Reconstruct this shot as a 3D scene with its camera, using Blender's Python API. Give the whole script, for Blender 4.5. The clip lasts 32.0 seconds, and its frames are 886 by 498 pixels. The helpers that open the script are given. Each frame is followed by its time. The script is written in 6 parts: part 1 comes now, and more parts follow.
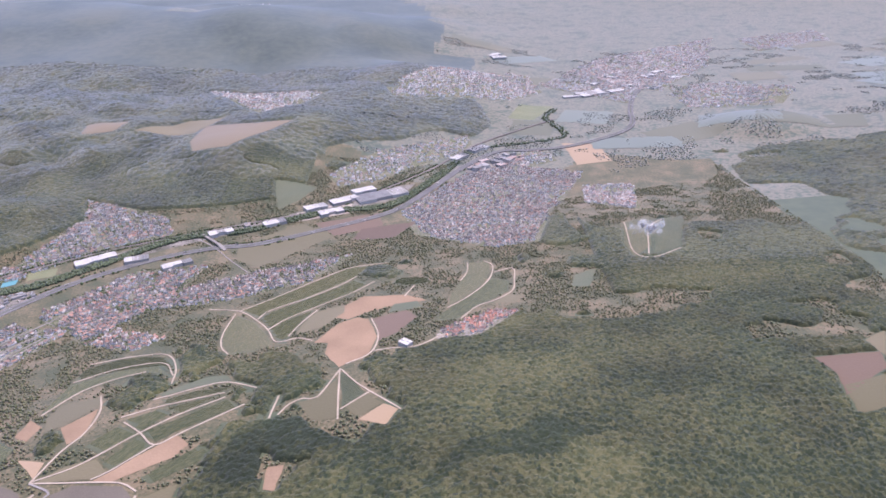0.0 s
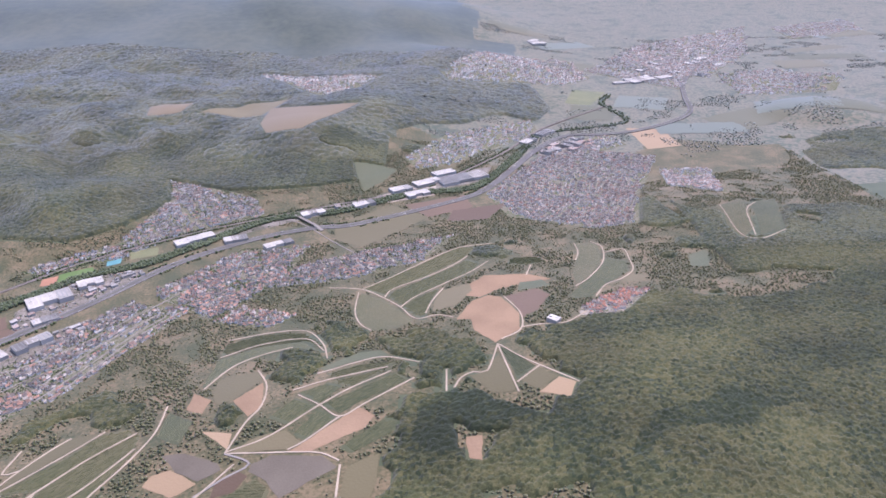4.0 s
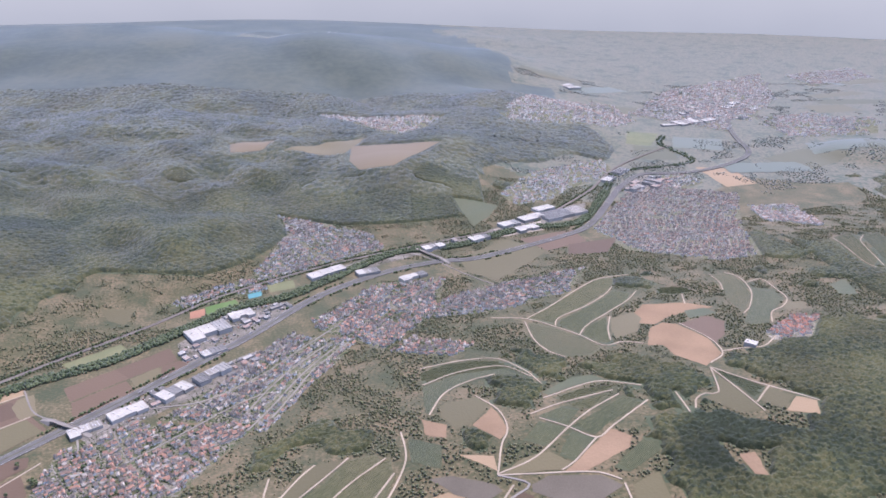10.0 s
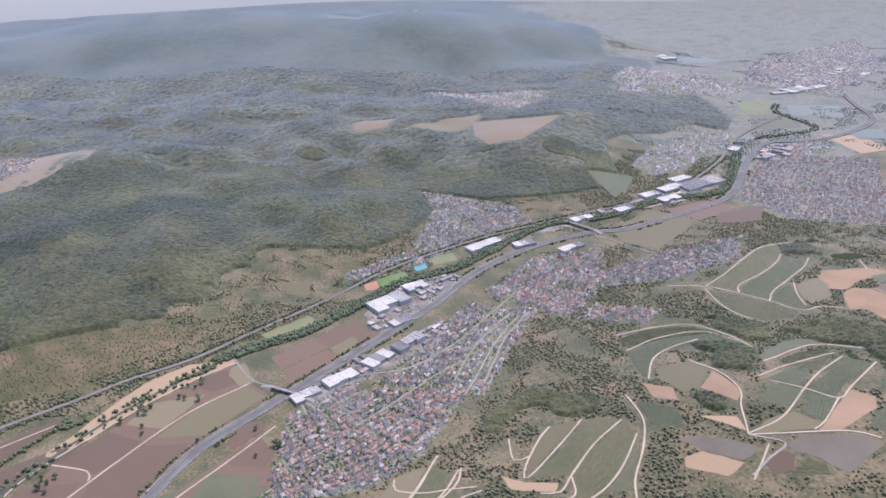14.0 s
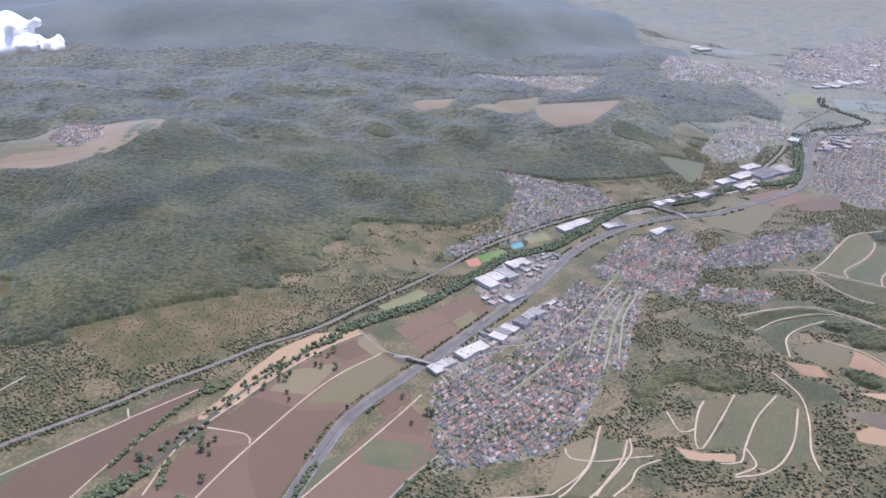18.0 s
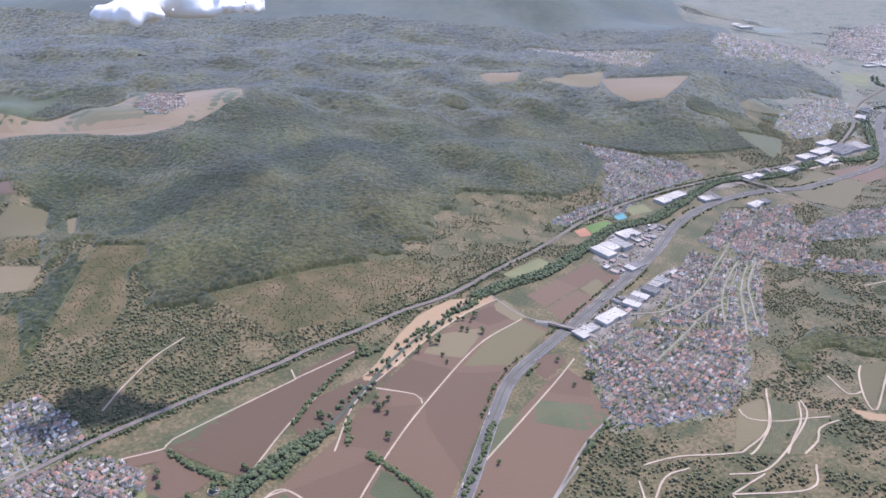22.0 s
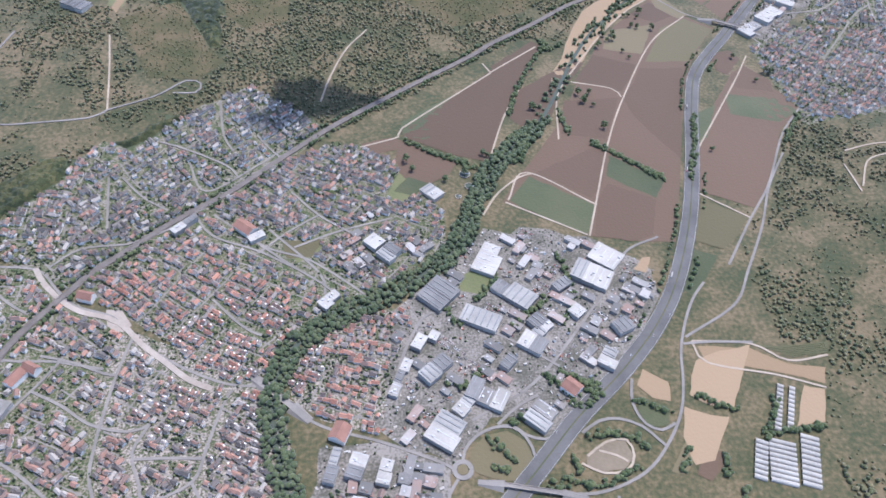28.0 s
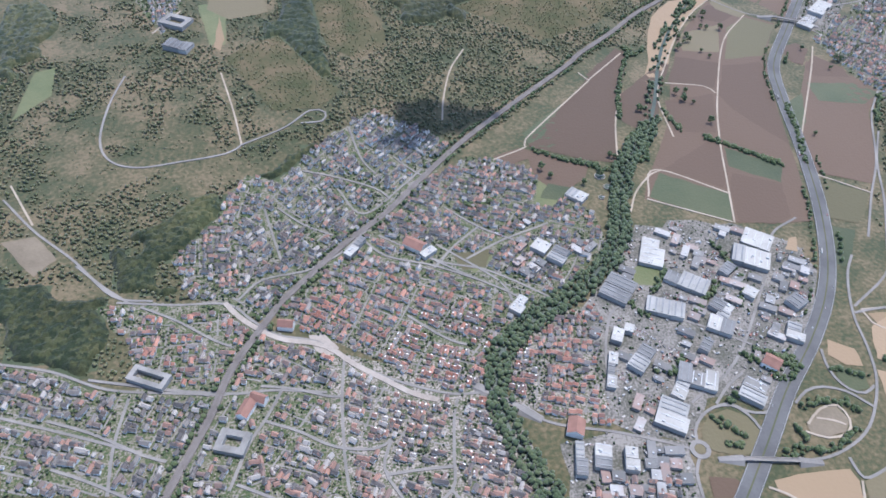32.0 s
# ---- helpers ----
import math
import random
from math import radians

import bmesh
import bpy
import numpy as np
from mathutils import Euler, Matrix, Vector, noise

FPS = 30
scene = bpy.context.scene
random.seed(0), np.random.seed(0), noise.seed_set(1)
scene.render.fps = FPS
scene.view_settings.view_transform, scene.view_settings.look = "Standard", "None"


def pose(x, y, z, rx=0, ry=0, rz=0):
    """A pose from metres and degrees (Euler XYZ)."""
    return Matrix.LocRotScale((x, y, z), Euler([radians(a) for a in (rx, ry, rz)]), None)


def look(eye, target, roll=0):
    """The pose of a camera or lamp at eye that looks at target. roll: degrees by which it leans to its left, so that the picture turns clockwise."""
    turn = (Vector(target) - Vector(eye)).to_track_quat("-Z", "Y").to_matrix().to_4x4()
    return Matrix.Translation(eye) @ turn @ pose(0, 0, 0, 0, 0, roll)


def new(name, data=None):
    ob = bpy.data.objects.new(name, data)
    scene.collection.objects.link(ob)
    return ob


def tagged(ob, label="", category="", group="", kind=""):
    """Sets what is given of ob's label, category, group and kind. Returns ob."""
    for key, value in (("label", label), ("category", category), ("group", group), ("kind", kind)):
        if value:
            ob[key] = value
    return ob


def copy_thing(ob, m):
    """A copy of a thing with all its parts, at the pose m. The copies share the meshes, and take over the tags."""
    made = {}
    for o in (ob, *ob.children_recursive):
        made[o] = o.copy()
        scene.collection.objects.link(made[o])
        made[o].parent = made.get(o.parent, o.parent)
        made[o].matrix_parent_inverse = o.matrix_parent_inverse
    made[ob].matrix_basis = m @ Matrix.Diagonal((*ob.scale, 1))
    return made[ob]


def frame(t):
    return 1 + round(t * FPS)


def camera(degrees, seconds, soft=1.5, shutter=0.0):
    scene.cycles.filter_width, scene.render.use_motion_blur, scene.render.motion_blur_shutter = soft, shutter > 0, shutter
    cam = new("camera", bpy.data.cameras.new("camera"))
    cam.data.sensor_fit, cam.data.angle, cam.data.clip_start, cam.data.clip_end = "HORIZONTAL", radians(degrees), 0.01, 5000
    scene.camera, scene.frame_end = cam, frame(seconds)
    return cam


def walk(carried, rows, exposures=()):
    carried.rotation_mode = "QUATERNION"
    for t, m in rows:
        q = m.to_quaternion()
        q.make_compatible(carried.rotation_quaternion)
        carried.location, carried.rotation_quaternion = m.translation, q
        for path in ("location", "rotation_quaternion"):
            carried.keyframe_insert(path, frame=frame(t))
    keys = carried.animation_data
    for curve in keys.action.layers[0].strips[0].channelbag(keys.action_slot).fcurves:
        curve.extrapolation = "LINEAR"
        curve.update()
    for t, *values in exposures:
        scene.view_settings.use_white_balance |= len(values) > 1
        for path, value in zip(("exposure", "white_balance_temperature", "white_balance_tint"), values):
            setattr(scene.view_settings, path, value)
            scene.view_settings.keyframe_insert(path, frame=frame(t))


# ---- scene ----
cam = camera(62.18, 32.0, soft=1.65)
PATH = [
    (0.0, pose(699.52, 53.44, 407.00, 65.493, 1.472, 0.882)),
    (0.5, pose(681.38, 51.88, 406.41, 64.324, 2.306, 1.342)),
    (1.0, pose(663.25, 50.32, 405.82, 64.409, 2.513, 1.667)),
    (1.5, pose(645.11, 48.78, 405.24, 62.824, 1.249, 1.862)),
    (2.0, pose(626.97, 47.26, 404.67, 63.082, 1.613, 3.055)),
    (2.5, pose(608.81, 45.78, 404.10, 63.063, 1.815, 2.619)),
    (3.0, pose(590.63, 44.32, 403.53, 64.292, 1.185, 1.909)),
    (3.5, pose(572.42, 42.89, 402.97, 64.479, 0.862, 0.590)),
    (5.5, pose(498.84, 37.58, 400.68, 66.300, 0.777, -0.147)),
    (6.0, pose(480.45, 36.31, 400.10, 66.814, 0.127, -0.665)),
    (6.5, pose(462.06, 35.03, 399.50, 65.983, 0.323, -0.257)),
    (7.0, pose(443.69, 33.76, 398.91, 68.328, 0.411, -2.505)),
    (7.5, pose(425.34, 32.48, 398.31, 67.622, -0.609, -1.570)),
    (8.0, pose(407.00, 31.17, 397.71, 67.716, -0.283, -0.896)),
    (8.5, pose(388.66, 29.83, 397.12, 68.501, 0.241, -1.279)),
    (9.0, pose(370.30, 28.44, 396.54, 67.812, 0.110, -1.296)),
    (9.5, pose(351.93, 27.02, 395.97, 67.192, -0.596, -2.173)),
    (10.0, pose(333.54, 25.54, 395.43, 68.106, -0.076, -2.363)),
    (10.5, pose(315.13, 24.04, 394.92, 67.231, 0.725, -1.525)),
    (11.0, pose(296.69, 22.51, 394.43, 66.678, 1.008, -0.975)),
    (11.5, pose(278.24, 20.98, 393.98, 68.393, 2.800, -1.347)),
    (12.0, pose(259.78, 19.45, 393.55, 66.985, 2.941, -0.362)),
    (12.5, pose(241.30, 17.93, 393.12, 66.077, 2.725, 0.090)),
    (13.0, pose(222.81, 16.44, 392.70, 66.992, 2.574, 0.172)),
    (13.5, pose(204.31, 14.97, 392.27, 66.579, 2.692, 0.988)),
    (15.5, pose(129.97, 9.63, 390.20, 67.035, -0.668, -1.727)),
    (16.0, pose(111.38, 8.32, 389.53, 65.956, -0.645, -1.060)),
    (16.5, pose(92.79, 7.00, 388.83, 67.036, -0.436, -1.784)),
    (17.0, pose(74.20, 5.66, 388.11, 66.827, -0.621, -1.580)),
    (17.5, pose(55.62, 4.30, 387.36, 66.335, -0.267, -0.835)),
    (18.0, pose(37.06, 2.91, 386.59, 65.558, -0.011, -0.123)),
    (18.5, pose(18.52, 1.48, 385.81, 64.776, 1.014, 0.225)),
    (19.0, pose(-0.00, 0.00, 385.00, 65.826, 0.471, -0.146)),
    (19.5, pose(-18.49, -1.54, 384.17, 68.238, 0.004, -2.078)),
    (20.0, pose(-36.95, -3.13, 383.31, 66.542, -0.335, -1.300)),
    (20.5, pose(-55.38, -4.76, 382.42, 65.670, -0.548, -0.653)),
    (21.0, pose(-73.78, -6.43, 381.50, 64.868, -0.625, -0.238)),
    (21.5, pose(-92.18, -8.13, 380.54, 64.669, -1.144, -0.650)),
    (22.0, pose(-110.59, -9.87, 379.54, 63.881, -0.828, -0.581)),
    (22.5, pose(-129.02, -11.63, 378.50, 62.014, -0.878, -0.002)),
    (23.0, pose(-147.46, -13.42, 377.43, 60.707, -1.104, -0.014)),
    (23.5, pose(-165.93, -15.21, 376.33, 60.237, -1.619, -0.484)),
    (24.0, pose(-184.42, -17.00, 375.21, 59.267, -2.148, -1.192)),
    (24.5, pose(-202.91, -18.76, 374.07, 56.401, -2.429, -0.877)),
    (25.0, pose(-221.39, -20.46, 372.93, 53.855, -2.611, -0.690)),
    (25.5, pose(-239.86, -22.09, 371.79, 50.737, -2.481, -0.701)),
    (26.0, pose(-258.32, -23.64, 370.67, 45.985, -2.842, -0.891)),
    (26.5, pose(-276.79, -25.11, 369.57, 44.576, -3.385, -1.831)),
    (28.5, pose(-350.49, -28.95, 365.83, 40.420, -3.755, -4.752)),
    (29.0, pose(-368.85, -29.17, 364.95, 38.770, -2.885, -5.040)),
    (29.5, pose(-387.19, -29.28, 364.08, 39.529, -2.862, -6.185)),
    (30.0, pose(-405.51, -29.27, 363.21, 40.063, -2.760, -7.118)),
    (30.5, pose(-423.80, -29.16, 362.34, 41.434, -2.651, -8.261)),
    (31.0, pose(-442.06, -28.99, 361.46, 42.306, -2.594, -8.746)),
    (31.5, pose(-460.32, -28.79, 360.59, 44.203, -2.977, -10.267)),
    (32.0, pose(-478.57, -28.57, 359.71, 44.573, -2.682, -10.738)),
]
walk(cam, PATH, [(0.0, 1.58, 6160, 31), (4.0, 1.5, 6140, 29), (13.0, 1.45, 6080, 24), (20.0, 1.43, 5990, 23), (25.0, 1.53, 5860, 21), (29.0, 1.33, 5740, 14), (32.0, 1.31, 5660, 12)])

from mathutils.geometry import delaunay_2d_cdt

# ---------------------------------------------------------------- light
SUN_ELEV, SUN_AZ = 69.0, 40.0      # degrees; azimuth counted from +x towards +y
world = bpy.data.worlds.new("sky")
scene.world = world
world.use_nodes = True
wn = world.node_tree.nodes
sky = wn.new("ShaderNodeTexSky")
sky.sky_type, sky.sun_disc = "NISHITA", False
sky.sun_elevation, sky.sun_rotation = radians(SUN_ELEV), radians(90 - SUN_AZ)
sky.altitude, sky.air_density, sky.dust_density = 600, 1.0, 2.0
world.node_tree.links.new(sky.outputs["Color"], wn["Background"].inputs["Color"])
wn["Background"].inputs["Strength"].default_value = 0.11
sun = new("sun", bpy.data.lights.new("sun", "SUN"))
sun.data.energy, sun.data.angle, sun.data.color = 2.05, radians(1.5), (1.0, 0.94, 0.86)
a_el, a_az = radians(SUN_ELEV), radians(SUN_AZ)
SUN_DIR = Vector((math.cos(a_el) * math.cos(a_az), math.cos(a_el) * math.sin(a_az), math.sin(a_el)))
sun.matrix_world = look(SUN_DIR * 900, (0, 0, 0))


# ---------------------------------------------------------------- materials
def rgb(c):
    return (c[0], c[1], c[2], 1.0)


def material(name, colors, scale=0.05, fine=1.5, rough=0.9, bump=0.0, random_from="", haze_sheen=0.0, metal=0.0, contrast=0.35, spec=0.2, stepped=False, relief=0.6):
    """Colours blended by two scales of noise; random_from 'object' or 'island' also shifts each piece along the colours."""
    m = bpy.data.materials.new(name)
    m.use_nodes = True
    nt = m.node_tree
    n, link = nt.nodes, nt.links.new
    bsdf = n["Principled BSDF"]
    bsdf.inputs["Roughness"].default_value, bsdf.inputs["Metallic"].default_value = rough, metal
    bsdf.inputs["Specular IOR Level"].default_value = spec
    # bluish sheen pales surfaces at grazing view, painted in place of distance haze
    if haze_sheen:
        bsdf.inputs["Sheen Weight"].default_value = haze_sheen
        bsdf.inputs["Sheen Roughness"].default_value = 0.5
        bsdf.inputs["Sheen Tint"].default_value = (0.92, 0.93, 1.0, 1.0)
    geo = n.new("ShaderNodeNewGeometry")
    big, small = n.new("ShaderNodeTexNoise"), n.new("ShaderNodeTexNoise")
    for tex, s, detail in ((big, scale, 3.0), (small, fine, 2.0)):
        tex.inputs["Scale"].default_value, tex.inputs["Detail"].default_value = s, detail
        link(geo.outputs["Position"], tex.inputs["Vector"])
    add = n.new("ShaderNodeMath")
    add.operation = "ADD"
    mul = n.new("ShaderNodeMath")
    mul.operation, mul.inputs[1].default_value = "MULTIPLY_ADD", contrast
    mul.inputs[2].default_value = -contrast / 2
    link(small.outputs["Fac"], mul.inputs[0])
    link(big.outputs["Fac"], add.inputs[0])
    link(mul.outputs[0], add.inputs[1])
    value = add.outputs[0]
    ramp = n.new("ShaderNodeValToRGB")
    ramp.color_ramp.elements[0].position, ramp.color_ramp.elements[1].position = 0.3, 0.7
    if random_from:
        src = n.new("ShaderNodeObjectInfo") if random_from == "object" else geo
        mix = n.new("ShaderNodeMath")
        mix.operation, mix.inputs[1].default_value = "MULTIPLY_ADD", 0.25
        link(value, mix.inputs[0])
        link(src.outputs["Random" if random_from == "object" else "Random Per Island"], mix.inputs[2])
        value = mix.outputs[0]
        ramp.color_ramp.elements[0].position, ramp.color_ramp.elements[1].position = 0.1, 1.15 if len(colors) < 3 else 1.0
    els = ramp.color_ramp.elements
    if stepped:
        ramp.color_ramp.interpolation = "CONSTANT"
    els[0].color, els[1].color = rgb(colors[0]), rgb(colors[-1])
    lo, hi = els[0].position, els[1].position
    for i, c in enumerate(colors[1:-1], 1):
        e = els.new(lo + (hi - lo) * i / (len(colors) - 1))
        e.color = rgb(c)
    link(value, ramp.inputs["Fac"])
    link(ramp.outputs["Color"], bsdf.inputs["Base Color"])
    if bump:
        b = n.new("ShaderNodeBump")
        b.inputs["Strength"].default_value, b.inputs["Distance"].default_value = bump, relief
        link(small.outputs["Fac"], b.inputs["Height"])
        link(b.outputs["Normal"], bsdf.inputs["Normal"])
    return m


GROUND = material("dry meadow", [(0.050, 0.058, 0.027), (0.088, 0.079, 0.040), (0.150, 0.116, 0.067)], 0.03, 0.35, bump=0.5, haze_sheen=0.15, contrast=0.9)
WOOD_FLOOR = material("wood floor", [(0.045, 0.060, 0.030), (0.07, 0.082, 0.042)], 0.05, 0.6, haze_sheen=0.2)
TOWN = material("yards and gardens", [(0.05, 0.075, 0.032), (0.085, 0.098, 0.046), (0.135, 0.122, 0.084), (0.22, 0.198, 0.165)], 0.2, 0.8, contrast=1.3)
PAVED = material("paved yards", [(0.06, 0.082, 0.038), (0.12, 0.112, 0.075), (0.20, 0.172, 0.145), (0.31, 0.275, 0.24)], 0.2, 0.8, contrast=1.3)
CONCRETE_YARD = material("yard asphalt", [(0.085, 0.084, 0.064), (0.145, 0.132, 0.115), (0.23, 0.209, 0.183)], 0.06, 0.7, contrast=1.1)
FIELD = {
    "brown": material("ploughed soil", [(0.086, 0.058, 0.038), (0.102, 0.068, 0.045), (0.122, 0.082, 0.054)], 0.012, 0.5, bump=0.3, haze_sheen=0.15, random_from="object"),
    "olive": material("mown hay", [(0.094, 0.083, 0.043), (0.118, 0.102, 0.055), (0.148, 0.122, 0.071)], 0.015, 0.5, bump=0.3, haze_sheen=0.15, random_from="object"),
    "green": material("green crop", [(0.062, 0.074, 0.036), (0.090, 0.093, 0.048)], 0.02, 0.6, bump=0.3, haze_sheen=0.2),
    "dkgreen": material("dark green crop", [(0.048, 0.060, 0.030), (0.074, 0.080, 0.040)], 0.02, 0.6, bump=0.3, haze_sheen=0.2),
    "vine": material("vineyard soil", [(0.068, 0.074, 0.034), (0.105, 0.096, 0.050)], 0.02, 0.8, bump=0.3, haze_sheen=0.2),
    "tan": material("stubble", [(0.225, 0.158, 0.092), (0.25, 0.176, 0.105), (0.285, 0.204, 0.126)], 0.012, 0.5, bump=0.3, haze_sheen=0.15, random_from="object"),
    "orange": material("dry clay soil", [(0.20, 0.136, 0.088), (0.26, 0.178, 0.116)], 0.02, 0.5, bump=0.3),
    "grey": material("netted crop", [(0.098, 0.085, 0.067), (0.138, 0.119, 0.094)], 0.02, 0.8, bump=0.2),
    "gravel": material("gravel", [(0.25, 0.21, 0.175), (0.36, 0.315, 0.27)], 0.06, 0.6, bump=0.3),
    "pitch": material("sports turf", [(0.085, 0.14, 0.05), (0.11, 0.165, 0.065)], 0.03, 0.8),
    "court": material("clay court", [(0.27, 0.14, 0.095), (0.33, 0.175, 0.12)], 0.05, 0.8),
    "pool": material("pool water", [(0.07, 0.20, 0.22), (0.10, 0.26, 0.28)], 0.1, 0.8, rough=0.3, spec=0.3),
    "meadow": material("meadow", [(0.10, 0.115, 0.05), (0.15, 0.148, 0.07)], 0.03, 0.6, bump=0.3, haze_sheen=0.2),
    # copies of stubble, hay and crop with distance haze put into their colour
    "far_tan": material("hazed stubble", [(0.15, 0.118, 0.076), (0.19, 0.148, 0.096)], 0.012, 0.1, haze_sheen=0.16, random_from="object"),
    "far_olive": material("hazed hay", [(0.09, 0.092, 0.054), (0.125, 0.115, 0.07)], 0.012, 0.1, haze_sheen=0.2, random_from="object"),
    "far_green": material("hazed crop", [(0.078, 0.092, 0.058), (0.10, 0.112, 0.07)], 0.012, 0.1, haze_sheen=0.4, random_from="object"),
    "orchard": material("orchard grass", [(0.056, 0.060, 0.028), (0.088, 0.078, 0.041), (0.136, 0.104, 0.062)], 0.05, 0.5, bump=0.3),
    "dirt": material("bare dirt", [(0.15, 0.122, 0.086), (0.20, 0.162, 0.116)], 0.06, 0.5, bump=0.3),
}
ASPHALT = material("asphalt", [(0.085, 0.082, 0.080), (0.13, 0.125, 0.12)], 0.05, 0.8, rough=0.9, haze_sheen=0.08)
STREET = material("street asphalt", [(0.16, 0.148, 0.134), (0.24, 0.22, 0.20)], 0.05, 0.8, rough=0.85)
TRACK = material("farm track", [(0.27, 0.222, 0.168), (0.37, 0.31, 0.24)], 0.06, 0.7, bump=0.2)
BALLAST = material("rail ballast", [(0.12, 0.105, 0.095), (0.17, 0.15, 0.135)], 0.1, 1.0, bump=0.3)
STEEL = material("rail steel", [(0.16, 0.14, 0.13), (0.22, 0.20, 0.185)], 0.2, 2.0, rough=0.45, metal=0.6)
PAINT = material("road paint", [(0.36, 0.355, 0.34), (0.48, 0.475, 0.46)], 0.3, 2.0)
VERGE = material("verge grass", [(0.065, 0.075, 0.04), (0.11, 0.105, 0.06)], 0.06, 0.7)
# farmland of the far plain, its haze painted on as bluish sheen
HAZED_PLAIN = material("hazed farmland", [(0.050, 0.066, 0.040), (0.096, 0.100, 0.062), (0.165, 0.140, 0.095), (0.064, 0.080, 0.048)], 0.018, 0.12, haze_sheen=0.25, contrast=1.1)
WATER = material("river water", [(0.045, 0.06, 0.045), (0.06, 0.075, 0.055)], 0.05, 0.4, rough=0.4, spec=0.3)
CROWN = material("broadleaf crown", [(0.036, 0.056, 0.024), (0.058, 0.082, 0.034), (0.092, 0.110, 0.048)], 0.03, 1.2, bump=0.9, random_from="island", haze_sheen=0.15)
CROWN_DARK = material("river tree crown", [(0.040, 0.060, 0.030), (0.060, 0.082, 0.040), (0.088, 0.106, 0.050)], 0.012, 1.0, bump=0.35, random_from="island", haze_sheen=0.2)
# five copies of one canopy; stronger bluish sheen paints thicker haze farther off
HAZED_LEAVES = [[material("forest canopy", [tuple(v * k for v in c) for k in (0.7, 1.0, 1.3)], 0.012, 0.9, bump=0.8, haze_sheen=haze_sheen, contrast=0.9)
           for c in ((0.020, 0.029, 0.014), (0.035, 0.042, 0.018), (0.049, 0.054, 0.023), (0.068, 0.068, 0.030))] for haze_sheen in (0.12, 0.22, 0.31, 0.42, 0.52)]
CROWN_DRY = material("orchard crown", [(0.054, 0.067, 0.030), (0.090, 0.099, 0.044), (0.150, 0.138, 0.072)], 0.03, 1.2, bump=0.9, random_from="island", haze_sheen=0.18)
# distance haze painted into the next two by bluish tone and sheen
CROWN_HAZED = material("hazed copse", [(0.07, 0.086, 0.064), (0.094, 0.106, 0.078)], 0.004, 0.05, random_from="island", haze_sheen=0.6)
HAZED_FLOOR = material("hazed wood canopy", [(0.036, 0.049, 0.037), (0.052, 0.065, 0.047), (0.072, 0.080, 0.056)], 0.006, 0.05, bump=0.25, haze_sheen=0.29, contrast=0.6, relief=2.0)
BARK = material("bark", [(0.10, 0.08, 0.06), (0.16, 0.13, 0.10)], 1.0, 6.0, bump=0.5)
WALL = {k: material("render wall", [(0.62, 0.58, 0.52), (0.78, 0.75, 0.70), (0.86, 0.85, 0.82)], 0.2, 1.5, random_from=k) for k in ("object", "island")}
RED = [(0.29, 0.145, 0.105), (0.15, 0.125, 0.115), (0.36, 0.185, 0.135), (0.21, 0.150, 0.130), (0.42, 0.225, 0.165), (0.27, 0.235, 0.21), (0.25, 0.145, 0.115)]
DARK = [(0.100, 0.092, 0.088), (0.20, 0.18, 0.162), (0.13, 0.115, 0.105), (0.29, 0.175, 0.135), (0.115, 0.103, 0.098), (0.36, 0.325, 0.29), (0.18, 0.142, 0.122)]
MIXED = [(0.115, 0.104, 0.098), (0.27, 0.165, 0.128), (0.16, 0.14, 0.128), (0.35, 0.205, 0.155), (0.13, 0.118, 0.11), (0.36, 0.325, 0.29), (0.22, 0.155, 0.13)]
PALE = [(0.18, 0.165, 0.155), (0.40, 0.37, 0.34), (0.27, 0.205, 0.175), (0.48, 0.45, 0.42), (0.16, 0.15, 0.145), (0.34, 0.25, 0.205), (0.30, 0.215, 0.18)]
ROOF = {(d, k): material("roof tiles", c, 0.3, 2.5, rough=0.8, bump=0.3, random_from=k, stepped=True)
        for d, c in (("red", RED), ("dark", DARK), ("mixed", MIXED), ("pale", PALE)) for k in ("object", "island")}
HALL_ROOF = {
    "white": material("white roof sheet", [(0.27, 0.256, 0.232), (0.42, 0.398, 0.36)], 0.05, 0.8, rough=0.7),
    "grey": material("grey roof sheet", [(0.11, 0.108, 0.105), (0.20, 0.195, 0.19)], 0.06, 0.8, rough=0.7),
    "striped": material("pale roof sheet", [(0.22, 0.213, 0.2), (0.33, 0.32, 0.30)], 0.06, 0.8, rough=0.7),
    "court": material("gravel roof", [(0.17, 0.16, 0.146), (0.27, 0.255, 0.235)], 0.08, 1.0),
    "redhall": material("red roof sheet", [(0.21, 0.115, 0.088), (0.28, 0.155, 0.12)], 0.2, 1.5),
}
HALL_WALL = material("hall cladding", [(0.24, 0.236, 0.225), (0.42, 0.41, 0.39)], 0.1, 1.0, random_from="object")
SHED_ROOF = material("shed roof", [(0.105, 0.10, 0.096), (0.20, 0.19, 0.178), (0.24, 0.16, 0.13), (0.36, 0.345, 0.325), (0.13, 0.126, 0.12)], 0.2, 1.0, rough=0.7, random_from="object")
SKYLIGHT = material("skylight", [(0.15, 0.155, 0.16), (0.21, 0.215, 0.22)], 0.3, 2.0, rough=0.4, spec=0.3)
PLANT = material("rooftop unit", [(0.35, 0.35, 0.35), (0.5, 0.5, 0.5)], 0.3, 2.0)
LACQUER = material("vehicle paint", [(0.75, 0.75, 0.75), (0.1, 0.1, 0.12), (0.35, 0.06, 0.05), (0.6, 0.62, 0.65)], 1.0, 3.0, rough=0.3, random_from="object", spec=0.5)
TYRE = material("tyre rubber", [(0.02, 0.02, 0.02), (0.035, 0.035, 0.035)], 2.0, 5.0)
